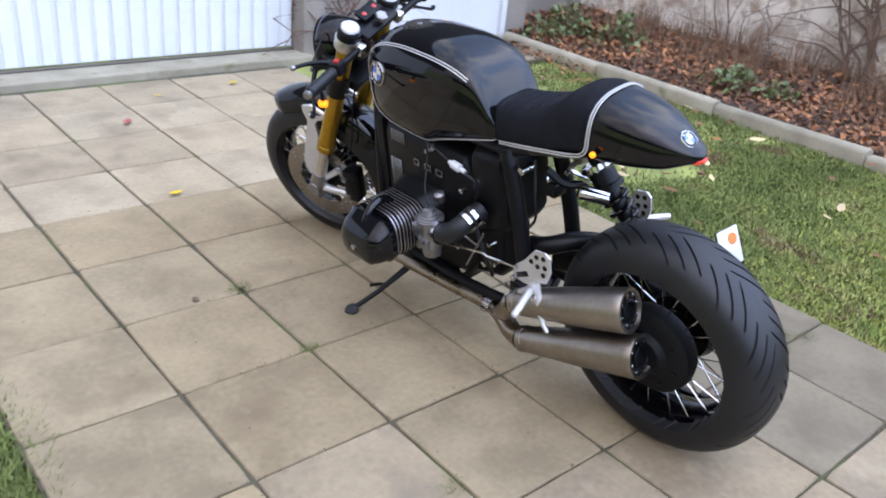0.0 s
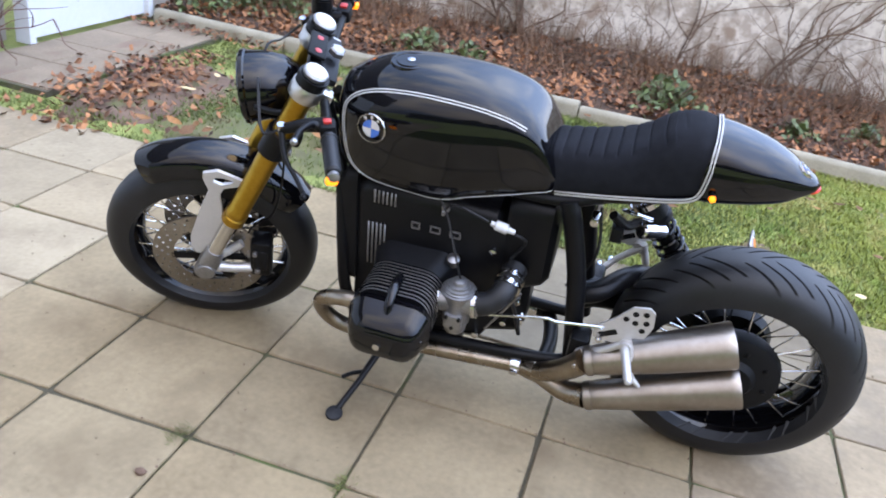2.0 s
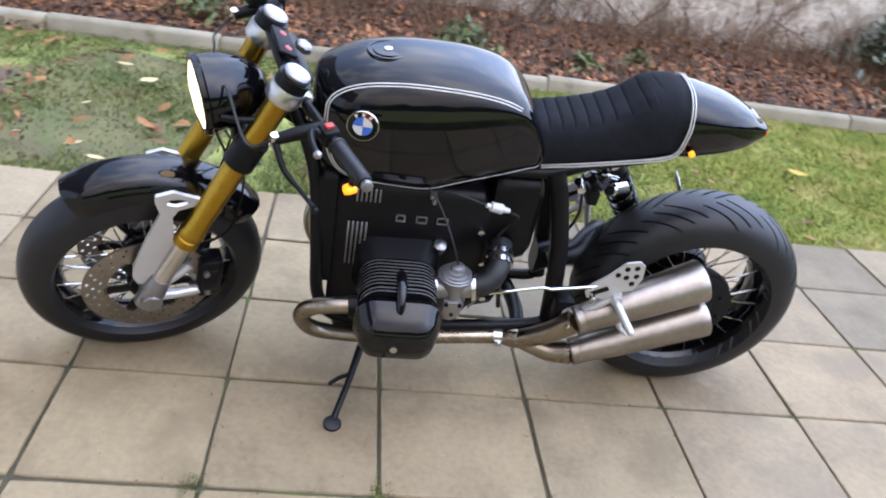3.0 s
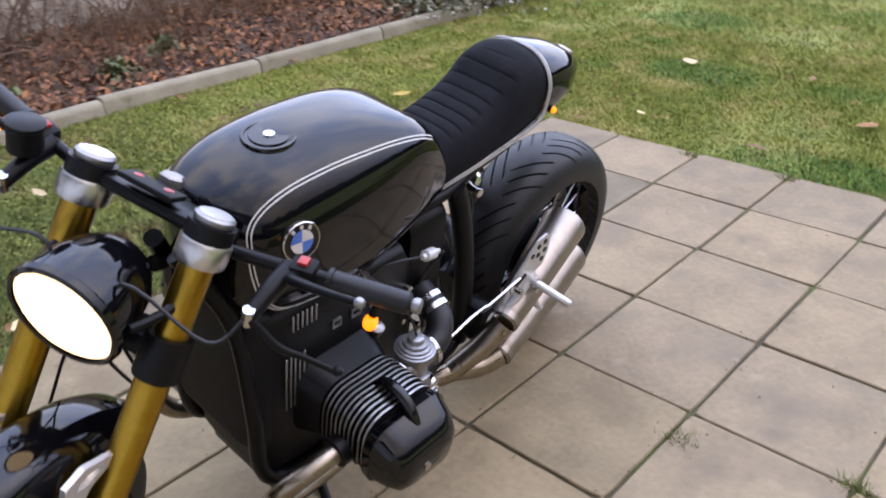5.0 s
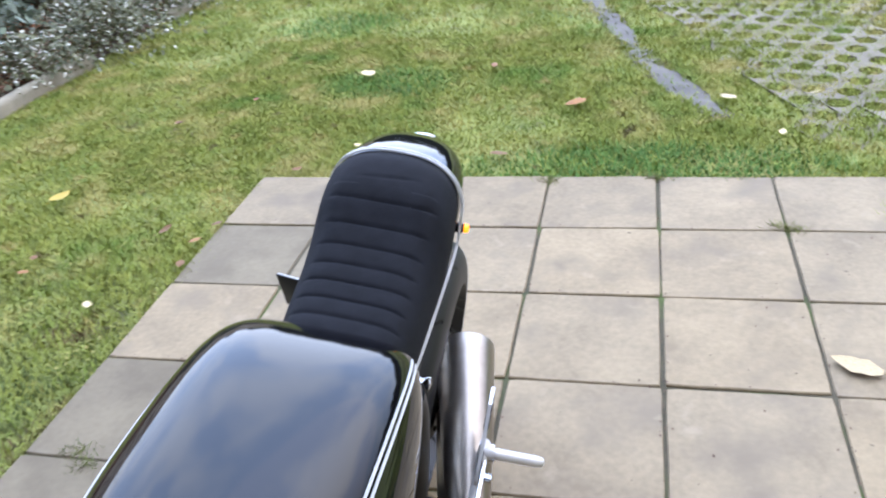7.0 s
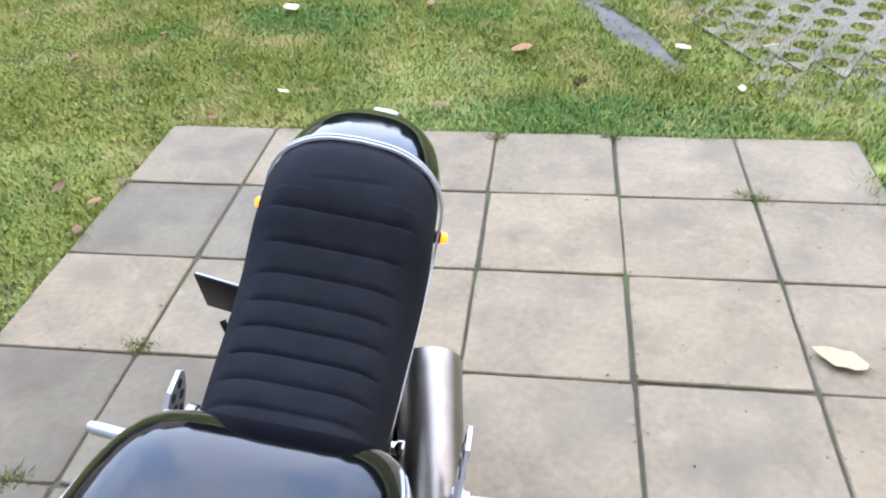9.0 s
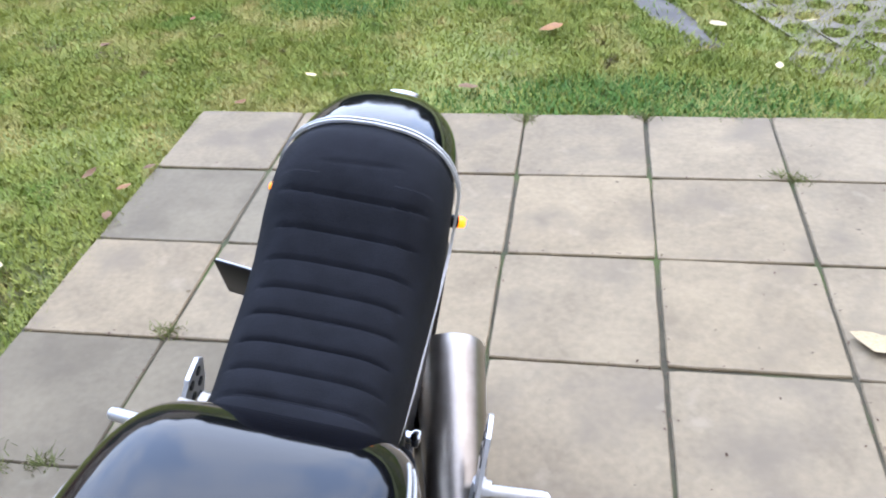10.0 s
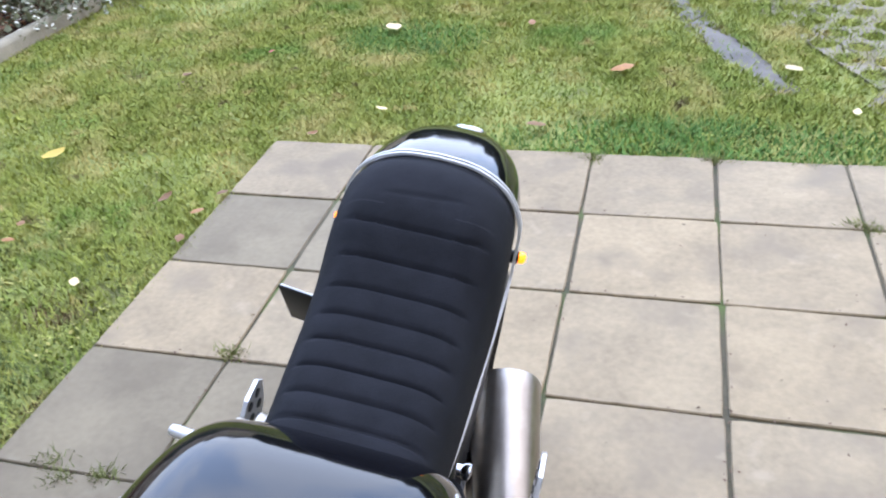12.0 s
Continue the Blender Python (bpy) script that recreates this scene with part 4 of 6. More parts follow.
def ribbon(bm, line, width, side=-1, lift=0.0012):
    """A flat stripe along surface points, each with the direction across it."""
    rows = []
    for p, across, normal in line:
        a, b = p + across * width / 2, p - across * width / 2
        rows.append([a + normal * lift, b + normal * lift, b - normal * 0.002, a - normal * 0.002])
    return loft(bm, [[bmv for bmv in r] for r in rows])


def stripe_line(uv, shift, point, step=0.004):
    """The line of a stripe on a surface point(y, f), moved sideways by shift metres."""
    out = []
    uv = glide([(a, b, 0) for a, b in uv], 8)
    for i, (y, f, _) in enumerate(uv):
        p = point(y, f)
        a, b = uv[max(i - 1, 0)], uv[min(i + 1, len(uv) - 1)]
        d = point(b[0], b[1]) - point(a[0], a[1])
        du, dv = point(y + 0.004, f) - point(y - 0.004, f), point(y, min(f + 0.03, 0.98)) - point(y, max(f - 0.03, -0.98))
        nrm = du.cross(dv)
        if nrm.length < 1e-9 or d.length < 1e-7:
            continue
        nrm.normalize()
        if nrm.x > 0:
            nrm = -nrm
        across = nrm.cross(d.normalized()).normalized()
        out.append((p + across * shift, across, nrm))
    return out


def mirrored(bm):
    bmesh.ops.transform(bm, matrix=Matrix.Diagonal((-1, 1, 1, 1)), verts=bm.verts)
    bmesh.ops.reverse_faces(bm, faces=bm.faces)
    return bm


def badge(parent, at, normal, up, r, m=None):
    """A round enamel badge: silver rim, black ring, blue and white quarters."""
    n = Vector(normal).normalized()
    u = (Vector(up) - n * Vector(up).dot(n)).normalized()
    v = u.cross(n)
    base = Matrix((v, u, n)).transposed().to_4x4()
    base.translation = at
    bm = BM()
    lathe(bm, [(-0.004, r), (0.002, r), (0.0032, r * 0.97), (0.0032, r * 0.93), (0.002, r * 0.92)], (0, 0, 0), (0, 0, 1), 40)
    disc = part("emblem", bm, CHROME, parent, "round enamel badge with silver rim", base)
    bm = BM()
    lathe(bm, [(0.0, r * 0.925), (0.0026, r * 0.925), (0.0028, r * 0.6)], (0, 0, 0), (0, 0, 1), 40)
    part("emblem_ring", bm, GLOSS, disc, "black enamel ring", base.copy())
    for q in range(4):
        bm = BM()
        pts = [(0, 0)] + [(r * 0.6 * math.cos(q * math.pi / 2 + k * math.pi / 16), r * 0.6 * math.sin(q * math.pi / 2 + k * math.pi / 16)) for k in range(9)]
        plate(bm, pts, 0.0024, Matrix.Translation((0, 0, 0.0024)))
        part("emblem_quarter", bm, BLUE if q % 2 else WHITE, disc, "blue quarter" if q % 2 else "white quarter", base.copy())
    for k in (-1, 0, 1):
        bm = BM()
        a = math.pi / 2 + k * 0.62
        box(bm, (0, 0, 0), (r * 0.17, r * 0.2, 0.0012), m=pose(r * 0.765 * math.cos(a), r * 0.765 * math.sin(a), 0.0032, 0, 0, math.degrees(a) - 90))
        part("emblem_mark", bm, STRIPE, disc, "small silver mark", base.copy())


def wheel(bike, name, centre, R, width, rim_r, m, grooves, label):
    X = Vector((1, 0, 0))
    c = centre
    hw = width / 2
    # tyre: outline across, turned about the axle, with cut tread
    prof = []
    bead = rim_r - 0.004
    for k in range(61):
        t = math.pi * (k / 60 - 0.5)
        h = R - bead
        prof.append((hw * power(math.sin(t), 0.82), bead + 0.045 * h + 0.955 * h * power(math.cos(t), 0.74)))
    prof = [(-hw * 0.72, bead - 0.006)] + prof + [(hw * 0.72, bead - 0.006)]
    seg = 720 if grooves else 240
    bm = BM()
    rings = []
    for x, r in prof:
        ring = []
        for i in range(seg):
            s = x / hw
            a = 2 * math.pi * i / seg + (0.48 * (abs(s) - 0.1) if grooves else 0.0)
            d = 0.0
            if grooves and 0.08 < abs(s) < 0.95:
                side = 1 if s > 0 else -1
                pitch = 2 * math.pi / 36
                q = a - 0.48 * (abs(s) - 0.1) + (0.5 * pitch if side > 0 else 0)
                u = abs((q / pitch) % 1.0 - 0.5) * pitch * R
                near, far = ((0.07, 0.66), (0.32, 0.88), (0.18, 0.78))[int(q / pitch) % 3]
                if near < abs(s) < far:
                    d = 0.006 * max(0.0, min(1.0, (0.0045 - u) / 0.0018))
            ring.append(c + Vector((x, (r - d) * math.cos(a), (r - d) * math.sin(a))))
        rings.append(ring)
    rings.append(rings[0])
    loft(bm, rings[:-1], cap=False)
    root = part(name, rim_mesh(c, rim_r, width), GLOSS, bike, label, m)
    part("tyre", bm, RUBBER, root, "black rubber road tyre with slanted tread grooves" if grooves else "black rubber road tyre", m)
    bm = BM()
    lathe(bm, [(-0.062, 0.02), (-0.062, 0.036), (-0.05, 0.05), (-0.04, 0.05), (-0.034, 0.03), (0.034, 0.03), (0.04, 0.05), (0.05, 0.05), (0.062, 0.036), (0.062, 0.02)], c, X, 28)
    part("hub", bm, SATIN, root, "black wheel hub", m)
    bm = BM()
    rod(bm, (0, 0, 0), (0, 0, 1), 0.0021, seg=6)
    first = None
    for k in range(40):
        side = 1 if k % 2 else -1
        a = 2 * math.pi * k / 40
        b = a + (0.30 if (k // 2) % 2 else -0.30)
        p = c + Vector((side * 0.045, 0.045 * math.cos(a), 0.045 * math.sin(a)))
        q = c + Vector((side * width * 0.24, (rim_r - 0.012) * math.cos(b), (rim_r - 0.012) * math.sin(b)))
        d, u, v = frame_of(q - p)
        t = Matrix((u, v, d)).transposed().to_4x4() @ Matrix.Diagonal((1, 1, (q - p).length, 1))
        t.translation = p
        t = m @ t
        if first is None:
            first = part("spoke", bm, CHROME, root)
            first.matrix_basis = t
        else:
            again("spoke", first, root, t)
    return root


def drilled_disc(bm, side):
    """A flat steel ring with two circles of through holes."""
    seg, radii = 120, [0.098, 0.104, 0.111, 0.118, 0.126, 0.133, 0.140, 0.148, 0.155]
    rows = []
    for x in (0.070, 0.075):
        rows.append([[bm.verts.new(FRONT + Vector((side * x, r * math.cos(2 * math.pi * k / seg), r * math.sin(2 * math.pi * k / seg)))) for k in range(seg)] for r in radii])

    def hole(i, k):
        return (i == 2 and k % 5 == 0) or (i == 4 and k % 5 == 2) or (i == 6 and k % 5 == 4)

    for k in range(seg):
        j = (k + 1) % seg
        for i in range(8):
            a, b = rows[0], rows[1]
            if hole(i, k):
                for p, q in (((i, k), (i, j)), ((i, j), (i + 1, j)), ((i + 1, j), (i + 1, k)), ((i + 1, k), (i, k))):
                    bm.faces.new((a[p[0]][p[1]], a[q[0]][q[1]], b[q[0]][q[1]], b[p[0]][p[1]]))
            else:
                bm.faces.new((a[i][k], a[i][j], a[i + 1][j], a[i + 1][k]))
                bm.faces.new((b[i][k], b[i + 1][k], b[i + 1][j], b[i][j]))
        for i in (0, 8):
            bm.faces.new((rows[0][i][k], rows[0][i][j], rows[1][i][j], rows[1][i][k]))


def rim_mesh(c, r, width):
    w = width * 0.36
    prof = [(-w, r + 0.006), (-w - 0.004, r), (-w + 0.004, r - 0.006), (-w * 0.75, r - 0.012), (-w * 0.45, r - 0.026), (0, r - 0.032), (w * 0.45, r - 0.026), (w * 0.75, r - 0.012), (w - 0.004, r - 0.006), (w + 0.004, r), (w, r + 0.006), (w * 0.6, r - 0.004), (0, r - 0.018), (-w * 0.6, r - 0.004), (-w, r + 0.006)]
    return lathe(BM(), prof, c, (1, 0, 0), 96, cap=False)


def build_motorcycle():
    bike = new("motorcycle")
    bike.matrix_basis = pose(0.2065, -0.0124, 0.0016, 0, -11.8, 1.4)
    tagged(bike, "glossy black cafe racer motorcycle with gold fork on its side stand", "motorcycle")
    I = Matrix.Identity(4)

    # wheels
    rear = wheel(bike, "rear_wheel", REAR, R_REAR, 0.18, 0.222, I, True, "black spoked rear wheel with wide tyre")
    front = wheel(bike, "front_wheel", FRONT, R_FRONT, 0.122, 0.222, TURNED, False, "black spoked front wheel turned to its left")
    bm = BM()
    lathe(bm, [(-0.085, 0.10), (-0.075, 0.118), (-0.05, 0.122), (-0.03, 0.115), (-0.03, 0.0)], REAR, (1, 0, 0), 40)
    lathe(bm, [(-0.10, 0.0), (-0.10, 0.05), (-0.085, 0.062), (-0.084, 0.10)], REAR, (1, 0, 0), 40, cap=False)
    part("hub_cover", bm, CRINKLE, rear, "black round rear hub cover")
    bm = BM()
    lathe(bm, [(0, 0.0065), (0.006, 0.0065), (0.007, 0.005), (0.007, 0)], (0, 0, 0), (-1, 0, 0), 6)
    first = None
    for k in range(8):
        a = 2 * math.pi * k / 8 + 0.2
        t = Matrix.Translation(REAR + Vector((-0.083, 0.088 * math.cos(a), 0.088 * math.sin(a))))
        if first is None:
            first = part("bolt", bm, SATIN, rear)
            first.matrix_basis = t
        else:
            again("bolt", first, rear, t)
    for side in (-1, 1):
        bm = BM()
        drilled_disc(bm, side)
        d = part("brake_disc", bm, DISC, front, "drilled steel brake disc", TURNED)
        first = None
        for k in range(6):
            t = TURNED @ Matrix.Translation(FRONT + Vector((side * 0.072, 0, 0))) @ Matrix.Rotation(k * math.pi / 3, 4, "X")
            if first is None:
                bm = BM()
                box(bm, (0, 0.072, 0), (0.006, 0.07, 0.026), 0.002)
                first = part("carrier_arm", bm, SATIN, d)
                first.matrix_basis = t
            else:
                again("carrier_arm", first, d, t)
        bm = BM()
        lathe(bm, [(-0.004, 0.045), (0.006, 0.045)], FRONT + Vector((side * 0.072, 0, 0)), (side, 0, 0), 24)
        part("disc_carrier", bm, SATIN, front, "black disc carrier", TURNED)

    # fork, yokes and guard
    for side in (-1, 1):
        bm = BM()
        p = lambda s: on_fork(side, s)
        tubeprof = [(0.0, 0.020), (0.0, 0.031), (0.022, 0.031), (0.025, 0.0285), (0.03, 0.031), (0.045, 0.031), (0.05, 0.0275), (0.30, 0.0275), (0.305, 0.0265), (0.52, 0.0265)]
        lathe(bm, tubeprof, p(0.200), AXIS, 28)
        leg = part("fork_leg", bm, GOLD, bike, "gold anodised upside-down fork leg", TURNED)
        bm = BM()
        rod(bm, p(0.04), p(0.205), 0.0225, seg=24)
        part("fork_tube", bm, CHROME, leg, "polished inner fork tube", TURNED)
        bm = BM()
        lathe(bm, [(0, 0.0), (0, 0.030), (0.05, 0.031), (0.075, 0.028), (0.10, 0.0245)], p(-0.03), AXIS, 24)
        rod(bm, FRONT + Vector((side * 0.075, 0, 0)), FRONT + Vector((side * 0.138, 0, 0)), 0.026, seg=24, bevel=0.003)
        part("axle_lug", bm, ALU, leg, "silver cast axle lug", TURNED)
        bm = BM()
        lathe(bm, [(0, 0.028), (0.004, 0.030), (0.010, 0.030), (0.013, 0.027), (0.013, 0.0)], p(0.722), AXIS, 28)
        cap = part("fork_cap", bm, ALU, leg, "bright round fork cap", TURNED)
        bm = BM()
        lathe(bm, [(0.0125, 0.025), (0.0145, 0.024), (0.0148, 0.0)], p(0.722), AXIS, 28)
        part("cap_dial", bm, DIAL, cap, "white cap face", TURNED)
        bm = BM()
        lathe(bm, [(0, 0.027), (0, 0.037), (0.004, 0.039), (0.034, 0.039), (0.038, 0.037), (0.038, 0.027)], p(0.660), AXIS, 28)
        box(bm, (0, 0, 0), (0.03, 0.03, 0.034), 0.006, m=Matrix.Translation(on_fork(side, 0.68, -0.045)) @ Matrix.Rotation(RAKE, 4, "X"))
        part("bar_clamp", bm, FIN_EDGE, bike, "silver clip-on handlebar clamp", TURNED)
        # radial calliper with bracket
        bm = BM()
        at = FRONT + Vector((side * 0.074, -0.146, 0.018))
        box(bm, (0, 0, 0), (0.058, 0.058, 0.130), 0.010, m=Matrix.Translation(at) @ Matrix.Rotation(radians(6), 4, "X"))
        box(bm, (side * 0.02, 0, 0), (0.03, 0.045, 0.08), 0.012, m=Matrix.Translation(at) @ Matrix.Rotation(radians(6), 4, "X"))
        cal = part("brake_caliper", bm, SATIN, bike, "black brake caliper", TURNED)
        for z in (-0.035, 0.035):
            bm = BM()
            rod(bm, at + Vector((side * 0.03, 0.01, z)), at + Vector((side * 0.042, 0.01, z)), 0.008, seg=8, bevel=0.001)
            part("bolt", bm, ALU, cal, "", TURNED)
        bm = BM()
        a0 = FRONT + Vector((side * 0.107, 0, 0))
        for q, w in (((-0.125, -0.025), 0.014), ((-0.10, 0.072), 0.012)):
            tube(bm, [(*(a0 + Vector((0, -0.005, 0.0 + 0.03 * (q[1] > 0)))), 0.016), (*(a0 + Vector((-side * 0.008, q[0] * 0.5, q[1] * 0.6))), w), (*(a0 + Vector((-side * 0.02, q[0], q[1]))), w)], w, 10)
        part("caliper_bracket", bm, SILVER, leg, "silver cast caliper bracket", TURNED)
        # white fender stay
        outline = [(1.398, 0.616), (1.361, 0.624), (1.300, 0.592), (1.310, 0.575), (1.352, 0.566), (1.366, 0.545), (1.368, 0.434), (1.412, 0.340), (1.435, 0.322), (1.458, 0.326), (1.468, 0.352), (1.464, 0.390), (1.428, 0.480), (1.392, 0.560), (1.398, 0.585), (1.378, 0.588), (1.356, 0.578), (1.330, 0.584), (1.324, 0.592), (1.352, 0.602), (1.370, 0.602), (1.378, 0.588), (1.398, 0.585), (1.401, 0.600)]
        bm = BM()
        t = Matrix.Translation((side * 0.096, 0, -0.046 * (side > 0))) @ Matrix.Rotation(radians(90), 4, "Z") @ Matrix.Rotation(radians(90), 4, "X")
        plate(bm, outline, 0.010, t)
        part("fender_stay", bm, SILVER, bike, "silver-white cast fender stay", TURNED)
    for s, r in ((0.70, 0.036), (0.505, 0.036)):
        bm = BM()
        lower = s < 0.6
        for side in (-1, 1):
            k = 0.036 if lower else 0.012
            lathe(bm, [(-k, 0.027), (-k, r), (k, r), (k, 0.027)], on_fork(side, s if lower else 0.71), AXIS, 24)
        mid = on_fork(0, s if lower else 0.705, -0.02)
        box(bm, (0, 0, 0), (0.17, 0.075, 0.036 if lower else 0.022), 0.008, m=Matrix.Translation(mid) @ Matrix.Rotation(RAKE, 4, "X"))
        yoke = part("lower_yoke" if lower else "upper_yoke", bm, SATIN, bike, "black fork yoke", TURNED)
        if not lower:
            bm = BM()
            lathe(bm, [(0, 0.02), (0.012, 0.02), (0.016, 0.016), (0.016, 0)], on_fork(0, 0.73, -0.039), AXIS, 6)
            part("stem_nut", bm, ALU, yoke, "silver steering stem nut", TURNED)
            bm = BM()
            box(bm, (0, 0, 0), (0.094, 0.044, 0.010), 0.004, m=Matrix.Translation(on_fork(0, 0.730, 0.006)) @ Matrix.Rotation(RAKE, 4, "X"))
            dash = part("dash_panel", bm, CRINKLE, bike, "small dark instrument panel with red warning lamps", TURNED)
            for k in (-1, 1):
                bm = BM()
                lathe(bm, [(0, 0.008), (0.001, 0.008), (0.002, 0.005), (0.002, 0)], on_fork(0, 0.7345, 0.004) + Vector((k * 0.026, 0, 0)), AXIS, 16)
                part("warning_lamp", bm, RED, dash, "red warning lamp", TURNED)
        else:
            for side in (-1, 1):
                bm = BM()
                rod(bm, on_fork(side, 0.49, -0.036) + Vector((-0.012, 0, 0)), on_fork(side, 0.49, -0.036) + Vector((0.012, 0, 0)), 0.007, seg=8, bevel=0.001)
                part("bolt", bm, ALU, yoke, "", TURNED)

    # front fender: a shell round the tyre
    bm = BM()
    rings = []
    for k in range(41):
        a = radians(62 + (146 - 62) * k / 40)
        edge = min(1, k / 3, (40 - k) / 3)
        rad = R_FRONT + 0.020
        w = 0.066 * (0.75 + 0.25 * edge)
        sec = []
        for q in range(13):
            t = math.pi * (q / 12)
            sec.append((w * math.cos(t), rad + 0.030 * math.sin(t) ** 0.8 - 0.035 * abs(math.cos(t)) ** 5))
        sec += [(x * 0.94, r - 0.004) for x, r in sec[::-1]]
        rings.append([FRONT + Vector((x, r * math.cos(a), r * math.sin(a))) for x, r in sec])
    loft(bm, rings)
    part("front_fender", bm, GLOSS, bike, "glossy black short front fender", TURNED)

    # headlight
    hc = Vector((0, 1.262, 0.815))
    face = Vector((-0.07, 1, -0.08)).normalized()
    bm = BM()
    lathe(bm, [(-0.125, 0.0), (-0.122, 0.025), (-0.105, 0.05), (-0.075, 0.07), (-0.03, 0.082), (0.0, 0.085), (0.018, 0.086), (0.018, 0.078)], hc, face, 40)
    lamp = part("headlight", bm, GLOSS, bike, "black round headlight, switched on", TURNED)
    bm = BM()
    lathe(bm, [(0.012, 0.086), (0.016, 0.090), (0.026, 0.089), (0.030, 0.084), (0.028, 0.079)], hc, face, 40, cap=False)
    part("headlight_rim", bm, GLOSS, lamp, "black headlight rim", TURNED)
    bm = BM()
    lathe(bm, [(0.022, 0.080), (0.028, 0.07), (0.034, 0.045), (0.036, 0.0)], hc, face, 40)
    part("headlight_lens", bm, LAMP, lamp, "glowing warm white lens", TURNED)
    for side in (-1, 1):
        bm = BM()
        tube(bm, [hc + Vector((side * 0.084, -0.01, 0)), hc + Vector((side * 0.098, -0.05, 0.0)), on_fork(side, 0.60) + Vector((0, 0.02, 0))], 0.008, 8)
        part("lamp_bracket", bm, SATIN, lamp, "black lamp bracket", TURNED)

    # bars, controls, bar-end indicators (given where they stand, turned with the fork)
    back = TURNED.inverted()
    for side in (-1, 1):
        root_p = on_fork(side, 0.68, -0.045) + Vector((side * 0.02, 0, 0))
        tip = Vector((side * 0.400, 1.040, 0.900))
        d = (tip - root_p).normalized()
        bm = BM()
        rod(bm, root_p, tip, 0.011, seg=16)
        bar = part("handlebar", bm, SATIN, bike, "black clip-on handlebar", TURNED)
        n = (tip - root_p).length
        bm = BM()
        prof = [(n - 0.128, 0.012), (n - 0.126, 0.019), (n - 0.12, 0.019)] + [(n - 0.118 + 0.004 * k, 0.0165 + 0.0012 * (k % 2)) for k in range(28)] + [(n - 0.004, 0.017), (n, 0.013)]
        lathe(bm, prof, root_p, d, 20)
        part("grip", bm, RUBBER, bar, "black rubber grip", TURNED)
        bm = BM()
        lathe(bm, [(0, 0.009), (0.006, 0.012), (0.014, 0.012), (0.016, 0.009)], tip, d, 16)
        end = part("bar_end", bm, ALU, bar, "silver bar end", TURNED)
        bm = BM()
        ic = Vector((side * 0.352, 1.050, 0.838))
        tube(bm, [(*(ic + Vector((0, -0.004, 0.012))), 0.008), (*(ic + Vector((0, -0.006, 0.045))), 0.004), (*(tip - d * 0.045), 0.005)], 0.005, 8)
        ind = part("indicator", bm, SATIN, bike, "small black indicator hung under the bar", TURNED)
        bm = BM()
        lathe(bm, [(-0.012, 0.0), (-0.012, 0.009), (0.0, 0.0115), (0.010, 0.010), (0.014, 0.0)], ic, (side * 0.2, 0.9, 0.2), 16)
        part("indicator_lens", bm, AMBER, ind, "lit amber lens", TURNED)
        bm = BM()
        c = root_p + d * (n - 0.165)
        box(bm, (0, 0, 0), (0.042, 0.036, 0.038), 0.007, m=Matrix.Translation(c) @ d.to_track_quat("X", "Z").to_matrix().to_4x4())
        sw = part("switch_block", bm, CRINKLE, bike, "black switch block with red button", TURNED)
        bm = BM()
        box(bm, (0, 0, 0.021), (0.016, 0.018, 0.008), 0.002, m=Matrix.Translation(c) @ d.to_track_quat("X", "Z").to_matrix().to_4x4())
        part("button", bm, RED, sw, "red button", TURNED)
        # lever ahead of the bar
        fw = Vector((0, math.cos(RAKE), math.sin(RAKE) * 0.3)).normalized()
        lp = c + d * -0.02
        piv = Vector((side * 0.216, 1.170, 0.860))
        bm = BM()
        tube(bm, [(*lp, 0.018), (*((lp + piv) / 2 + Vector((0, 0, 0.004))), 0.015), (*piv, 0.012)], 0.014, 12)
        per = part("lever_perch", bm, SATIN, bike, "black lever perch", TURNED)
        bm = BM()
        lathe(bm, [(-0.014, 0.006), (-0.014, 0.009), (0.014, 0.009), (0.014, 0.0)], piv, (0, 0, 1), 12)
        part("pivot_bolt", bm, CHROME, per, "bright pivot bolt", TURNED)
        bm = BM()
        a = piv
        b = piv * 0.6 + Vector((side * 0.332, 1.115, 0.778)) * 0.4 + fw * 0.012 - Vector((0, 0, 0.008))
        e = Vector((side * 0.332, 1.115, 0.778))
        tube(bm, [(*a, 0.008), (*b, 0.0065), (*((b + e) / 2), 0.005), (*e, 0.0055), (*(e + d * 0.012), 0.008), (*(e + d * 0.02), 0.004)], 0.006, 10)
        part("lever", bm, SATIN, per, "black lever blade", TURNED)
        bm = BM()
        r0, r1 = c + Vector((0, 0.035, 0.012)), Vector((side * 0.352, 1.122, 0.938))
        tube(bm, [(*(c + Vector((0, 0.01, 0.0))), 0.010), (*r0, 0.009), (*((r0 + r1) / 2 + Vector((0, 0.006, 0.004))), 0.0065), (*r1, 0.0055)], 0.007, 10)
        arm = part("hand_lever", bm, SATIN, bike, "slim dark hand lever", TURNED)
        bm = BM()
        bmesh.ops.create_uvsphere(bm, u_segments=14, v_segments=10, radius=0.0085)
        bm.transform(Matrix.Translation(r1))
        part("ball_end", bm, ALU, arm, "silver ball end", TURNED)
        if side > 0:
            bm = BM()
            rc = lp + fw * 0.05 + Vector((0, 0, 0.035))
            lathe(bm, [(-0.03, 0.022), (-0.028, 0.026), (0.012, 0.027), (0.014, 0.029), (0.02, 0.029), (0.022, 0.026), (0.022, 0.0)], rc, (0, -0.1, 1), 24)
            part("fluid_reservoir", bm, SATIN, bike, "round dark brake fluid reservoir", TURNED)
        # cables
        bm = BM()
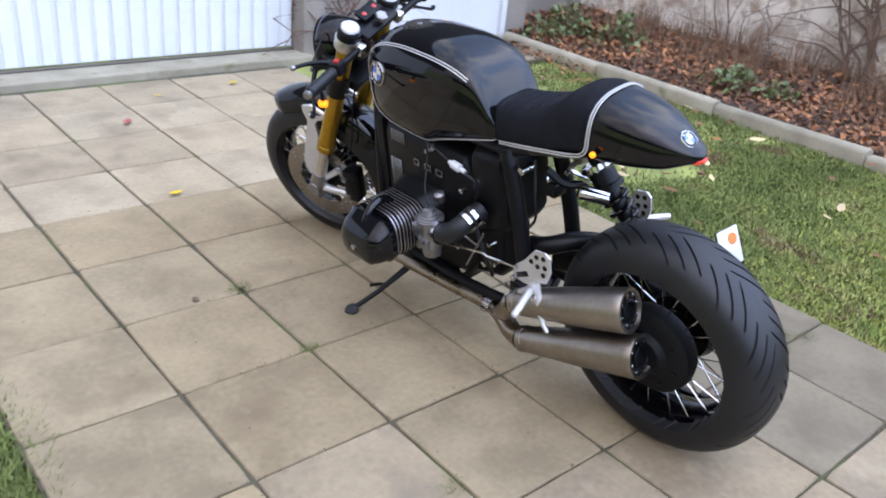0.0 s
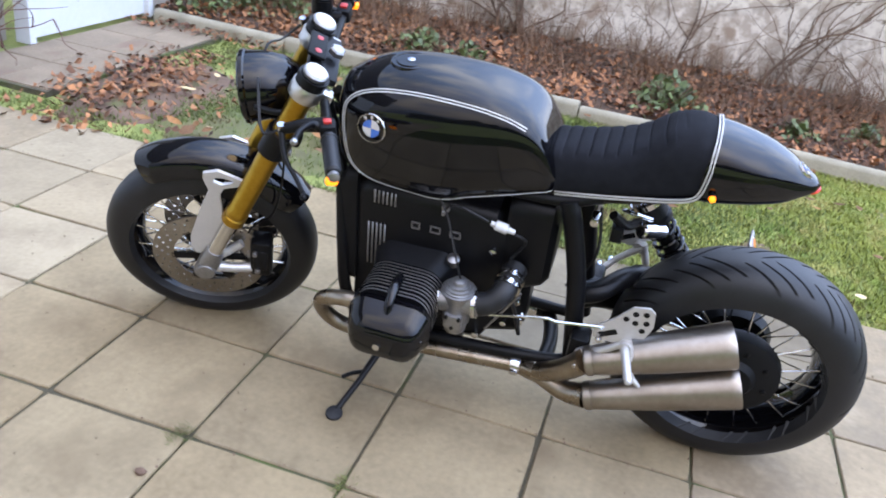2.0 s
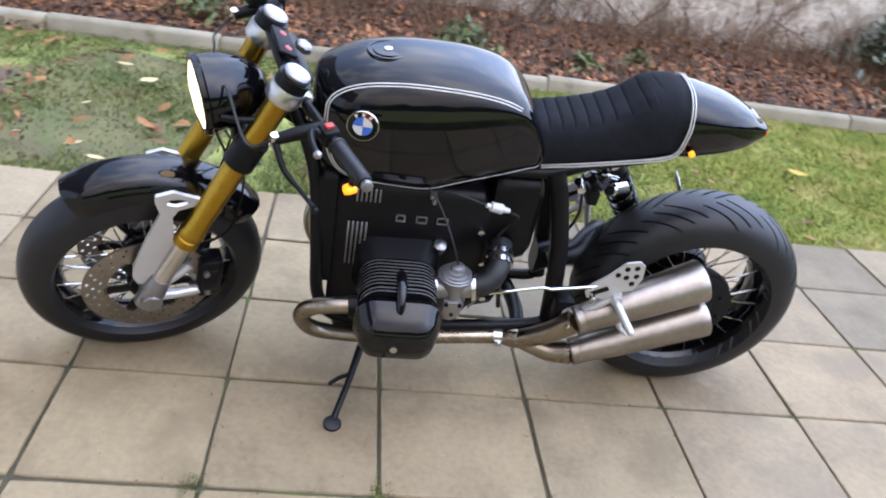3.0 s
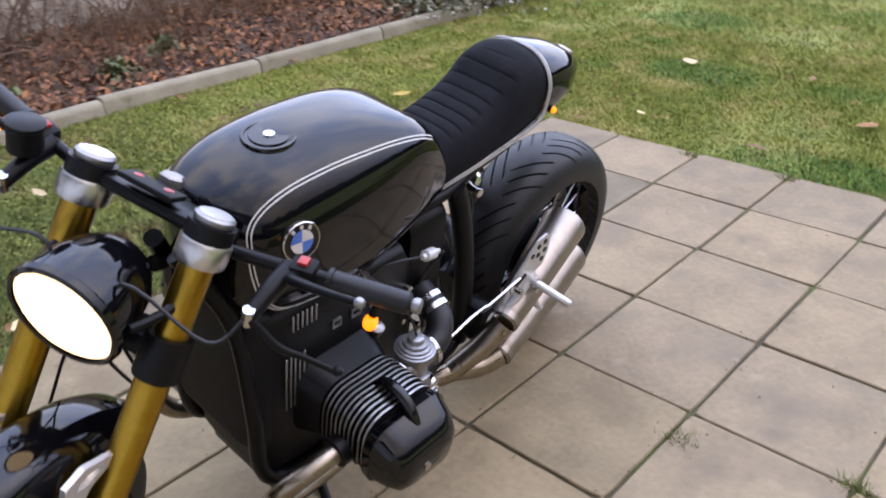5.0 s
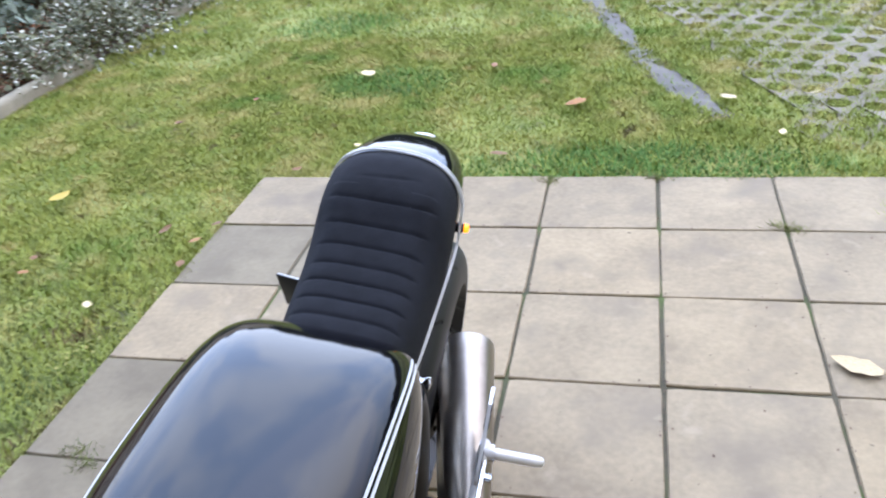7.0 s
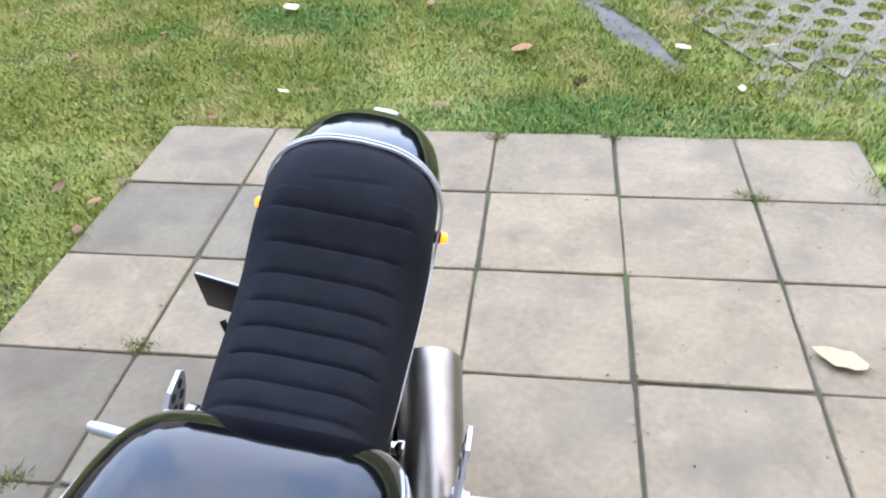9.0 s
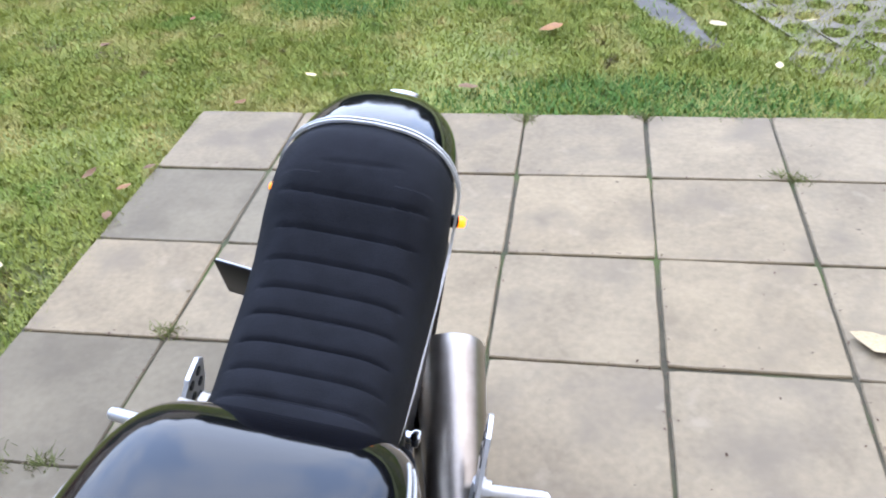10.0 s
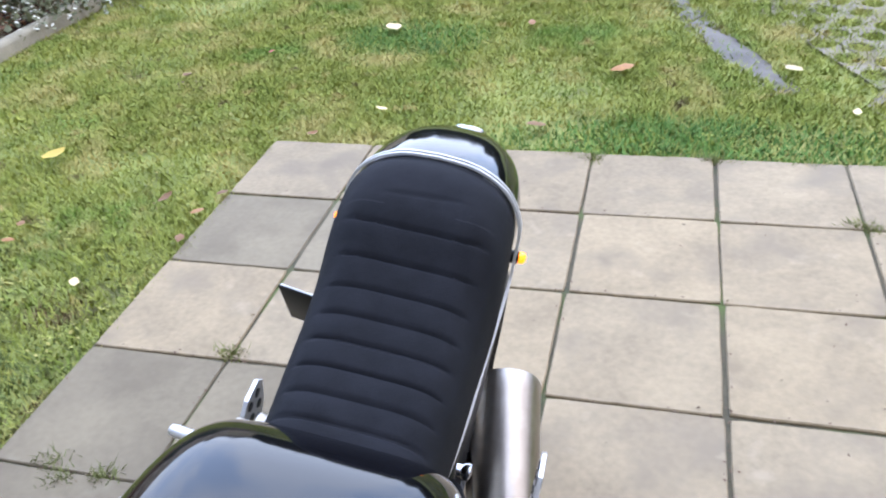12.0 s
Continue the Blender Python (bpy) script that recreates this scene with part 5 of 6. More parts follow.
        tube(bm, [piv, piv + Vector((-side * 0.03, 0.05, -0.03)), on_fork(side * 0.6, 0.62, 0.10), on_fork(side * 0.4, 0.50, 0.06), on_fork(side * 0.7, 0.40, -0.05)], 0.0032, 6)
        part("cable", bm, RUBBER, bike, "black control cable", TURNED)
        bm = BM()
        q = FRONT + Vector((side * 0.085, -0.12, 0.11))
        tube(bm, [on_fork(side * 0.3, 0.47, -0.02), on_fork(side * 0.75, 0.40, -0.055), on_fork(side * 0.9, 0.27, -0.085), q + Vector((0, -0.02, 0.03)), q], 0.003, 6)
        part("brake_hose", bm, SATIN, bike, "dark braided brake hose", TURNED)

    # tank
    bm = BM()
    loft(bm, [shell_ring(*r) for r in TANK])
    tank = part("fuel_tank", bm, GLOSS, bike, "glossy black fuel tank with silver double pinstripe")
    for side in (-1, 1):
        for shift, w in ((0.0033, 0.0026), (-0.0033, 0.0026)):
            bm = BM()
            uv = [(y, f - (0.22 if side > 0 else 0.0)) for y, f in ((0.595, 0.80), (0.66, 0.79), (0.76, 0.77), (0.86, 0.76), (0.94, 0.74), (0.985, 0.68))]
            uv += [ (1.008, 0.52), (1.013, 0.2), (1.010, -0.2), (0.998, -0.55), (0.975, -0.76), (0.935, -0.87), (0.87, -0.90), (0.80, -0.91), (0.755, -0.90), (0.705, -0.88), (0.64, -0.87), (0.56, -0.86), (0.52, -0.85)]
            ribbon(bm, stripe_line(uv, shift, tank_point), w)
            if side > 0:
                mirrored(bm)
            part("pinstripe", bm, STRIPE, tank, "silver pinstripe")
        p = tank_point(0.935, 0.15 if side < 0 else -0.12)
        badge(tank, (side * (abs(p.x) + 0.001), p.y, p.z), (side, 0.12, 0.10), (0, 0, 1), 0.035)
    bm = BM()
    capc = Vector((-0.010, 0.892, 0.9345))
    lathe(bm, [(-0.02, 0.047), (0.000, 0.047), (0.0035, 0.045), (0.0035, 0.041), (0.0015, 0.040), (0.0015, 0.034), (0.004, 0.033), (0.0045, 0.0)], capc, (0, 0.05, 1), 48)
    cap = part("fuel_cap", bm, GLOSS, tank, "black flush fuel filler cap")
    bm = BM()
    lathe(bm, [(0.004, 0.0095), (0.0062, 0.0095), (0.007, 0.007), (0.007, 0.0)], capc, (0, 0.05, 1), 24)
    part("cap_lock", bm, CHROME, cap, "bright cap lock")

    # seat with cross ribs, tail cowl
    seat_t = smooth_table([(0.572, 0.080, 0.810, 0.715), (0.558, 0.089, 0.819, 0.715), (0.50, 0.093, 0.828, 0.722), (0.44, 0.097, 0.839, 0.735), (0.38, 0.0995, 0.857, 0.748), (0.335, 0.102, 0.880, 0.758), (0.295, 0.1035, 0.912, 0.768), (0.26, 0.1025, 0.928, 0.777), (0.225, 0.1005, 0.935, 0.785), (0.195, 0.0975, 0.929, 0.792), (0.18, 0.0935, 0.921, 0.80)], 26)
    bm = BM()
    rings = []
    for y, w, top, low in seat_t:
        ring = []
        n = 56
        mid = low + (top - low) * 0.42
        for k in range(n):
            t = 2 * math.pi * k / n
            c, s = math.cos(t), math.sin(t)
            up = 4.2 - 1.8 * max(0, min(1, (0.33 - y) / 0.12))
            e, h = (2 / up, top - mid) if s >= 0 else (2 / 6, mid - low)
            x, z = w * power(c, e), mid + h * power(s, e)
            yy = y + 0.5 * max(0, min(1, (0.37 - y) / 0.06)) * (top - z)
            if s > 0.30 and abs(x) < 0.088 and 0.286 < yy < 0.532:
                rib = abs(math.sin(math.pi * (yy - 0.3035) / 0.0296))
                fade = min(1, (0.088 - abs(x)) / 0.008)
                z -= 0.0036 * fade * max(0, 1 - 3.8 * rib)
                z += 0.0022 * fade * rib**0.7
            elif s > 0.5 and abs(x) < 0.045:
                z -= 0.0022 * max(0, 1 - abs(yy - 0.268 - 0.1 * x) / 0.004) * min(1, (0.045 - abs(x)) / 0.02)
            slim = max(0, min(1, (y - 0.22) / 0.10))
            x *= 1 - 0.15 * slim * max(0, z - mid) / (top - mid)
            if x > 0:
                x *= 1 - 0.06 * slim
            ring.append(Vector((x, y, z)))
        rings.append(ring)
    loft(bm, rings)
    part("seat", bm, FABRIC, bike, "black ribbed fabric seat with raised back", REARSET)
    tail_t = smooth_table([(0.215, 0.0985, 0.923, 0.763, 0.845), (0.20, 0.1000, 0.930, 0.764, 0.846), (0.17, 0.0990, 0.928, 0.766, 0.848), (0.13, 0.0950, 0.921, 0.773, 0.848), (0.08, 0.0845, 0.909, 0.783, 0.845), (0.03, 0.0640, 0.889, 0.795, 0.838), (-0.005, 0.043, 0.867, 0.812, 0.838), (-0.028, 0.027, 0.854, 0.823, 0.838), (-0.040, 0.008, 0.842, 0.830, 0.836)], 5)
    bm = BM()
    loft(bm, [shell_ring(y, w, top, low, mid, 2.5, 3.0) for y, w, top, low, mid in tail_t])
    tail = part("tail_cowl", bm, GLOSS, bike, "glossy black pointed tail cowl with silver pinstripe", REARSET)
    bm = BM()
    base_t = smooth_table([(0.53, 0.080, 0.722, 0.698), (0.45, 0.092, 0.741, 0.715), (0.36, 0.098, 0.762, 0.734), (0.27, 0.102, 0.785, 0.762), (0.215, 0.100, 0.80, 0.780)], 5)
    loft(bm, [shell_ring(y, w, top, low, (top + low) / 2, 6, 6, 32) for y, w, top, low in base_t])
    part("seat_base", bm, GLOSS, bike, "glossy black seat base", REARSET)

    def tail_rim(k):
        """The seam between seat and tail: k from 0 (base) to 1 (crown)."""
        a = k * math.pi / 2
        return Vector((-0.1030 * math.cos(a) ** 0.77, 0.199 - 0.003 * k, 0.838 + 0.0950 * math.sin(a) ** 0.80))

    for side in (-1, 1):
        for shift, w in ((0.0033, 0.0026), (-0.0033, 0.0026)):
            bm = BM()
            pts = [Vector((-0.0995, y, z)) for y, z in ((0.51, 0.722), (0.42, 0.7425), (0.33, 0.7625), (0.26, 0.7785))]
            pts = [Vector((-(float(np.interp(p.y, [0.2, 0.27, 0.45, 0.53], [0.1045, 0.1040, 0.0950, 0.0835]))), p.y, p.z)) for p in pts]
            pts += [Vector((-0.1055, 0.222, 0.792)), Vector((-0.1055, 0.205, 0.812))] + [tail_rim(k) + Vector((-0.003 * (1 - k), 0, 0.002 * k)) for k in (0.1, 0.25, 0.4, 0.55, 0.7, 0.85, 1.0)]
            line = [Vector(p) for p in glide(pts, 6)]
            rows = []
            for i, p in enumerate(line):
                d = (line[min(i + 1, len(line) - 1)] - line[max(i - 1, 0)]).normalized()
                nrm = Vector((p.x, 0, max(0, p.z - 0.85) * 1.0)).normalized()
                across = nrm.cross(d).normalized()
                rows.append((p + across * shift, across, nrm))
            ribbon(bm, rows, w)
            if side > 0:
                mirrored(bm)
            part("pinstripe", bm, STRIPE, tail, "silver pinstripe", REARSET)
        bm = BM()
        lathe(bm, [(0, 0.006), (0.004, 0.008), (0.014, 0.008), (0.016, 0.006)], (side * 0.096 + 0.003, 0.180, 0.811), (side, -0.1, 0), 14)
        ind = part("indicator", bm, SATIN, bike, "tiny black rear indicator", REARSET)
        bm = BM()
        lathe(bm, [(0.016, 0.0072), (0.022, 0.0066), (0.024, 0.004), (0.024, 0)], (side * 0.096 + 0.003, 0.180, 0.811), (side, -0.1, 0), 14)
        part("indicator_lens", bm, AMBER, ind, "lit amber lens", REARSET)
    bm = BM()
    tube(bm, [(-0.020, -0.026, 0.825, 0.003), (-0.011, -0.036, 0.829, 0.005), (0, -0.040, 0.830, 0.0055), (0.011, -0.036, 0.829, 0.005), (0.020, -0.026, 0.825, 0.003)], 0.006, 10)
    part("tail_light", bm, TAILRED, tail, "slim red tail light", REARSET)
    badge(tail, (0.001, 0.003, 0.8695), (0, -0.62, 0.78), (0, 0.78, 0.62), 0.022)
    build_engine(bike)
    build_chassis(bike)
    return bike


def rounded(w, h, r, n=5):
    out = []
    for cx, cy, a0 in ((w / 2 - r, h / 2 - r, 0), (-w / 2 + r, h / 2 - r, 90), (-w / 2 + r, -h / 2 + r, 180), (w / 2 - r, -h / 2 + r, 270)):
        out += [(cx + r * math.cos(radians(a0 + 90 * k / n)), cy + r * math.sin(radians(a0 + 90 * k / n))) for k in range(n + 1)]
    return out


def build_engine(bike):
    # crankcase: a stack of rounded sections
    bm = BM()
    rings = []
    for y, w, lo, hi, r in ((0.60, 0.19, 0.29, 0.60, 0.03), (0.63, 0.215, 0.235, 0.645, 0.035), (0.80, 0.23, 0.215, 0.66, 0.04), (0.95, 0.232, 0.225, 0.66, 0.04), (0.98, 0.215, 0.24, 0.65, 0.04)):
        rings.append([Vector((x, y, (lo + hi) / 2 + z)) for x, z in rounded(w, hi - lo, r)])
    loft(bm, rings)
    block = part("engine_block", bm, SATIN, bike, "satin black boxer engine block")
    bm = BM()
    rings = []
    for y, w, lo, hi, r in ((0.975, 0.235, 0.335, 0.675, 0.03), (1.005, 0.235, 0.335, 0.675, 0.03), (1.022, 0.215, 0.355, 0.655, 0.03)):
        rings.append([Vector((x, y, (lo + hi) / 2 + z)) for x, z in rounded(w, hi - lo, r)])
    loft(bm, rings)
    part("front_cover", bm, CRINKLE, block, "black ribbed front engine cover")
    bm = BM()
    box(bm, (0, 0.82, 0.205), (0.21, 0.28, 0.07), 0.015)
    sump = part("oil_sump", bm, SATIN, block, "black finned oil sump")
    for side in (-1, 1):
        # louvres on the side cover
        for n, (y0, z0, z1) in enumerate([(0.876 + 0.0105 * k, 0.605, 0.642) for k in range(6)] + [(0.892 + 0.0105 * k, 0.415, 0.545) for k in range(5)]):
            bm = BM()
            box(bm, (side * 0.1185, y0 + (0.008 if n > 5 else 0.0), (z0 + z1) / 2), (0.004, 0.0042, z1 - z0), 0.001, seg=1)
            part("louvre", bm, ALU, block, "bare metal louvre")
        # worn raised marks in a row
        for y, w in ((0.822, 0.022), (0.772, 0.026), (0.722, 0.028)):
            bm = BM()
            for dy, dz, wy, wz in ((0, 0.0085, w, 0.003), (0, -0.0085, w, 0.003), (w / 2 - 0.0015, 0, 0.003, 0.02), (-w / 2 + 0.0015, 0, 0.003, 0.02)):
                box(bm, (side * 0.1175, y + dy, 0.565 + dz), (0.004, wy, wz))
            part("cover_mark", bm, ALU, block, "silver raised outline", smooth=False)
        # cylinder with fins
        cy, cz = 0.815, 0.412
        bm = BM()
        lathe(bm, [(0.09, 0.066), (0.30, 0.062)], (0, cy, cz), (side, 0, 0), 32)
        loft(bm, [[Vector((side * x, cy + a, cz + b)) for a, b in rounded(w, h, 0.05, 6)] for x, w, h in ((0.112, 0.215, 0.185), (0.130, 0.205, 0.172), (0.172, 0.182, 0.146))])
        cyl = part("cylinder", bm, SATIN, bike, "finned boxer cylinder, black with bare fin edges")
        first = None
        for k in range(10):
            x = 0.182 + k * 0.0115
            size = 1.0 if k < 8 else 0.97
            if first is None:
                bm = BM()
                t = Matrix.Translation((0, 0, 0)) @ Matrix.Rotation(radians(90), 4, "Y")
                plate(bm, rounded(0.150, 0.186, 0.050, 6), 0.0048, t)
                for f in bm.faces:
                    f.material_index = 0 if len(f.verts) > 4 else 1
                first = part("fin", bm, [SATIN, FIN_EDGE], cyl)
                first.matrix_basis = pose(side * x, cy, cz)
            else:
                again("fin", first, cyl, pose(side * x, cy, cz) @ Matrix.Diagonal((1, size, size, 1)))
        # rocker cover
        bm = BM()
        rings = []
        for x, w, h, r, dz in ((0.292, 0.196, 0.132, 0.045, 0.0), (0.312, 0.202, 0.138, 0.048, 0.0), (0.320, 0.190, 0.128, 0.045, 0), (0.345, 0.180, 0.112, 0.042, -0.006), (0.365, 0.158, 0.088, 0.036, -0.014), (0.374, 0.12, 0.058, 0.025, -0.018), (0.375, 0.04, 0.016, 0.006, -0.018)):
            rings.append([Vector((side * x, cy + a, cz - 0.004 + dz + b)) for a, b in rounded(w, h, r, 6)])
        loft(bm, rings)
        cover = part("rocker_cover", bm, GLOSS, cyl, "glossy black rocker cover")
        bm = BM()
        for dz in (0.012,):
            tube(bm, [(side * 0.343, cy - 0.090, cz - 0.012 + dz), (side * 0.364, cy - 0.05, cz - 0.012 + dz), (side * 0.364, cy + 0.05, cz - 0.012 + dz), (side * 0.343, cy + 0.090, cz - 0.012 + dz)], 0.004, 6)
        part("cover_rib", bm, GLOSS, cover)
        bm = BM()
        rod(bm, (side * 0.348, cy + 0.008, cz - 0.026), (side * 0.378, cy + 0.008, cz - 0.022), 0.009, seg=6)
        part("cover_nut", bm, CHROME, cover, "bright cover nut")
        bm = BM()
        tube(bm, [(side * 0.225, cy + 0.0, cz + 0.070, 0.009), (side * 0.250, cy + 0.0, cz + 0.090, 0.012), (side * 0.285, cy + 0.0, cz + 0.088, 0.013), (side * 0.312, cy + 0.0, cz + 0.070, 0.012), (side * 0.330, cy + 0.0, cz + 0.045, 0.010)], 0.01, 10)
        part("spark_plug_cap", bm, GLOSS, cyl, "black spark plug cap")
        # carburettor
        c = Vector((side * 0.198, 0.680, 0.43))
        bm = BM()
        rod(bm, c + Vector((0, 0.055, -0.005)), c + Vector((0, -0.055, 0.01)), 0.027, seg=24, bevel=0.003)
        lathe(bm, [(-0.085, 0.018), (-0.083, 0.026), (-0.055, 0.030), (-0.05, 0.034), (-0.03, 0.034), (0.0, 0.030), (0.03, 0.034), (0.034, 0.042), (0.042, 0.043), (0.043, 0.038), (0.047, 0.038), (0.048, 0.034), (0.053, 0.033), (0.054, 0.027), (0.060, 0.026), (0.061, 0.018), (0.071, 0.016), (0.073, 0.010), (0.073, 0.0)], c, (0, 0, 1), 32)
        box(bm, c + Vector((side * 0.03, 0, -0.035)), (0.02, 0.045, 0.04), 0.005)
        carb = part("carburettor", bm, ALU, bike, "cast aluminium constant-vacuum carburettor")
        for a, b in ((-0.016, -0.02), (0.016, -0.02), (0, -0.05)):
            bm = BM()
            rod(bm, c + Vector((side * 0.035, a, b)), c + Vector((side * 0.043, a, b)), 0.005, seg=8)
            part("screw", bm, SATIN, carb)
        for y, z in ((0.045, -0.003), (0.062, -0.004), (-0.045, 0.009)):
            bm = BM()
            p = c + Vector((0, y, z))
            lathe(bm, [(-0.005, 0.029), (-0.005, 0.0355), (0.005, 0.0355), (0.005, 0.029)], p, (0, 1, -0.13), 28)
            part("hose_clamp", bm, CHROME, carb, "bright hose clamp")
        bm = BM()
        rod(bm, c + Vector((0, 0.05, 0)), (side * 0.205, 0.765, 0.43), 0.028, seg=20)
        part("intake_stub", bm, RUBBER, carb, "black rubber intake stub")
        bm = BM()
        tube(bm, [c + Vector((0, -0.05, 0.01)), (side * 0.192, 0.60, 0.452), (side * 0.165, 0.575, 0.478), (side * 0.10, 0.565, 0.50)], 0.029, 20)
        part("intake_hose", bm, RUBBER, bike, "black ribbed intake hose")
        bm = BM()
        lathe(bm, [(-0.012, 0.030), (-0.012, 0.034), (0.0, 0.034), (0.0, 0.030)], (side * 0.128, 0.568, 0.492), (-side, -0.1, 0.35), 28)
        part("hose_clamp", bm, CHROME, bike, "bright hose clamp")
        bm = BM()
        lathe(bm, [(-0.012, 0.030), (-0.012, 0.034), (0.0, 0.034), (0.0, 0.030)], (side * 0.150, 0.571, 0.484), (-side, -0.1, 0.35), 28)
        part("hose_clamp", bm, CHROME, bike, "bright hose clamp")
        bm = BM()
        lathe(bm, [(0, 0.012), (0.012, 0.013), (0.016, 0.016), (0.028, 0.016), (0.032, 0.010), (0.034, 0)], (side * 0.118, 0.718, 0.475), (side * 0.3, 0, 1), 18)
        part("oil_cap", bm, ALU, bike, "small bright filler cap")
        bm = BM()
        tube(bm, [(side * 0.198, 0.68, 0.505), (side * 0.19, 0.70, 0.56), (side * 0.14, 0.74, 0.63), (side * 0.09, 0.80, 0.69)], 0.0026, 6)
        part("throttle_cable", bm, RUBBER, bike, "black throttle cable")
        # header pipe
        bm = BM()
        tube(bm, [(side * 0.235, 0.90, 0.385), (side * 0.232, 0.965, 0.378), (side * 0.215, 1.022, 0.345), (side * 0.19, 1.036, 0.29), (side * 0.17, 1.005, 0.235), (side * 0.155, 0.93, 0.208), (side * 0.145, 0.80, 0.200), (side * 0.128, 0.60, 0.200), (side * 0.122, 0.51, 0.202)], 0.0205, 20)
        part("header_pipe", bm, HEADER, bike, "heat-tinted steel exhaust header")
        bm = BM()
        lathe(bm, [(0, 0.024), (0, 0.031), (0.02, 0.031), (0.022, 0.024)], (side * 0.235, 0.905, 0.385), (0, 1, -0.1), 16)
        part("exhaust_nut", bm, SATIN, cyl, "black finned exhaust nut")
        bm = BM()
        lathe(bm, [(-0.012, 0.0215), (-0.012, 0.0245), (0.012, 0.0245), (0.012, 0.0215)], (side * 0.1225, 0.52, 0.202), (0, 1, 0), 20)
        box(bm, (side * 0.15, 0.52, 0.202), (0.014, 0.02, 0.012), 0.002)
        part("exhaust_clamp", bm, CHROME, bike, "bright exhaust clamp")
    # bolts, breather hose and linkage on the left of the gearbox
    first = None
    for y, z, r in ((0.655, 0.345, 0.008), (0.60, 0.425, 0.007), (0.575, 0.305, 0.008), (0.548, 0.385, 0.007), (0.535, 0.325, 0.009), (0.640, 0.265, 0.008), (0.625, 0.545, 0.007), (0.70, 0.355, 0.007), (0.56, 0.46, 0.006)):
        t = Matrix.Translation((-0.085 if y < 0.62 else -0.112, y, z)) @ Matrix.Diagonal((1, r / 0.008, r / 0.008, 1))
        if first is None:
            bm = BM()
            lathe(bm, [(-0.02, 0.006), (0.004, 0.006), (0.004, 0.009), (0.012, 0.009), (0.0135, 0.006), (0.0135, 0)], (0, 0, 0), (-1, 0, 0), 8)
            first = part("case_bolt", bm, CHROME, block, "bright case bolt")
            first.matrix_basis = t
        else:
            again("case_bolt", first, block, t)
    bm = BM()
    tube(bm, [(-0.09, 0.60, 0.50), (-0.118, 0.57, 0.44), (-0.112, 0.545, 0.36), (-0.10, 0.53, 0.29)], 0.006, 8)
    part("breather_hose", bm, RUBBER, block, "black breather hose")
    bm = BM()
    rod(bm, (-0.125, 0.615, 0.30), (-0.12, 0.54, 0.44), 0.0032, seg=8)
    rod(bm, (-0.125, 0.655, 0.41), (-0.11, 0.575, 0.375), 0.003, seg=8)
    part("linkage_rod", bm, ALU, block, "thin metal linkage")
    # airbox and electrics behind the block
    bm = BM()
    rings = []
    for y, w, lo, hi, r in ((0.485, 0.16, 0.46, 0.66, 0.03), (0.50, 0.19, 0.44, 0.69, 0.04), (0.59, 0.20, 0.40, 0.69, 0.04), (0.605, 0.19, 0.40, 0.68, 0.04)):
        rings.append([Vector((x, y, (lo + hi) / 2 + z)) for x, z in rounded(w, hi - lo, r)])
    loft(bm, rings)
    part("airbox", bm, SATIN, bike, "black air filter housing")
    bm = BM()
    rings = []
    for y, w, lo, hi, r in ((0.525, 0.10, 0.28, 0.44, 0.03), (0.545, 0.14, 0.25, 0.46, 0.04), (0.62, 0.17, 0.24, 0.48, 0.04)):
        rings.append([Vector((x, y, (lo + hi) / 2 + z)) for x, z in rounded(w, hi - lo, r)])
    loft(bm, rings)
    part("gearbox", bm, SATIN, bike, "black gearbox housing")
    bm = BM()
    lathe(bm, [(0, 0.006), (0.01, 0.007), (0.012, 0.012), (0.04, 0.013), (0.044, 0.008), (0.06, 0.006)], (-0.150, 0.635, 0.648), (0.1, -1, -0.25), 18)
    part("fuel_filter", bm, DIAL, bike, "small white fuel filter")
    bm = BM()
    tube(bm, [(-0.150, 0.640, 0.65), (-0.148, 0.70, 0.668), (-0.135, 0.735, 0.662), (-0.12, 0.75, 0.635)], 0.0028, 8)
    part("fuel_hose", bm, RUBBER, bike, "thin dark fuel hose")
    bm = BM()
    tube(bm, [(-0.150, 0.575, 0.632), (-0.135, 0.55, 0.61), (-0.115, 0.56, 0.57), (-0.11, 0.58, 0.53)], 0.0035, 8)
    part("fuel_hose", bm, RUBBER, bike, "black fuel hose")
    bm = BM()
    lathe(bm, [(0, 0.008), (0.008, 0.010), (0.016, 0.010), (0.02, 0.006)], (-0.115, 0.752, 0.645), (0, 0, -1), 12)
    box(bm, (-0.128, 0.752, 0.632), (0.022, 0.008, 0.012), 0.002)
    part("fuel_tap", bm, ALU, bike, "small metal fuel tap")


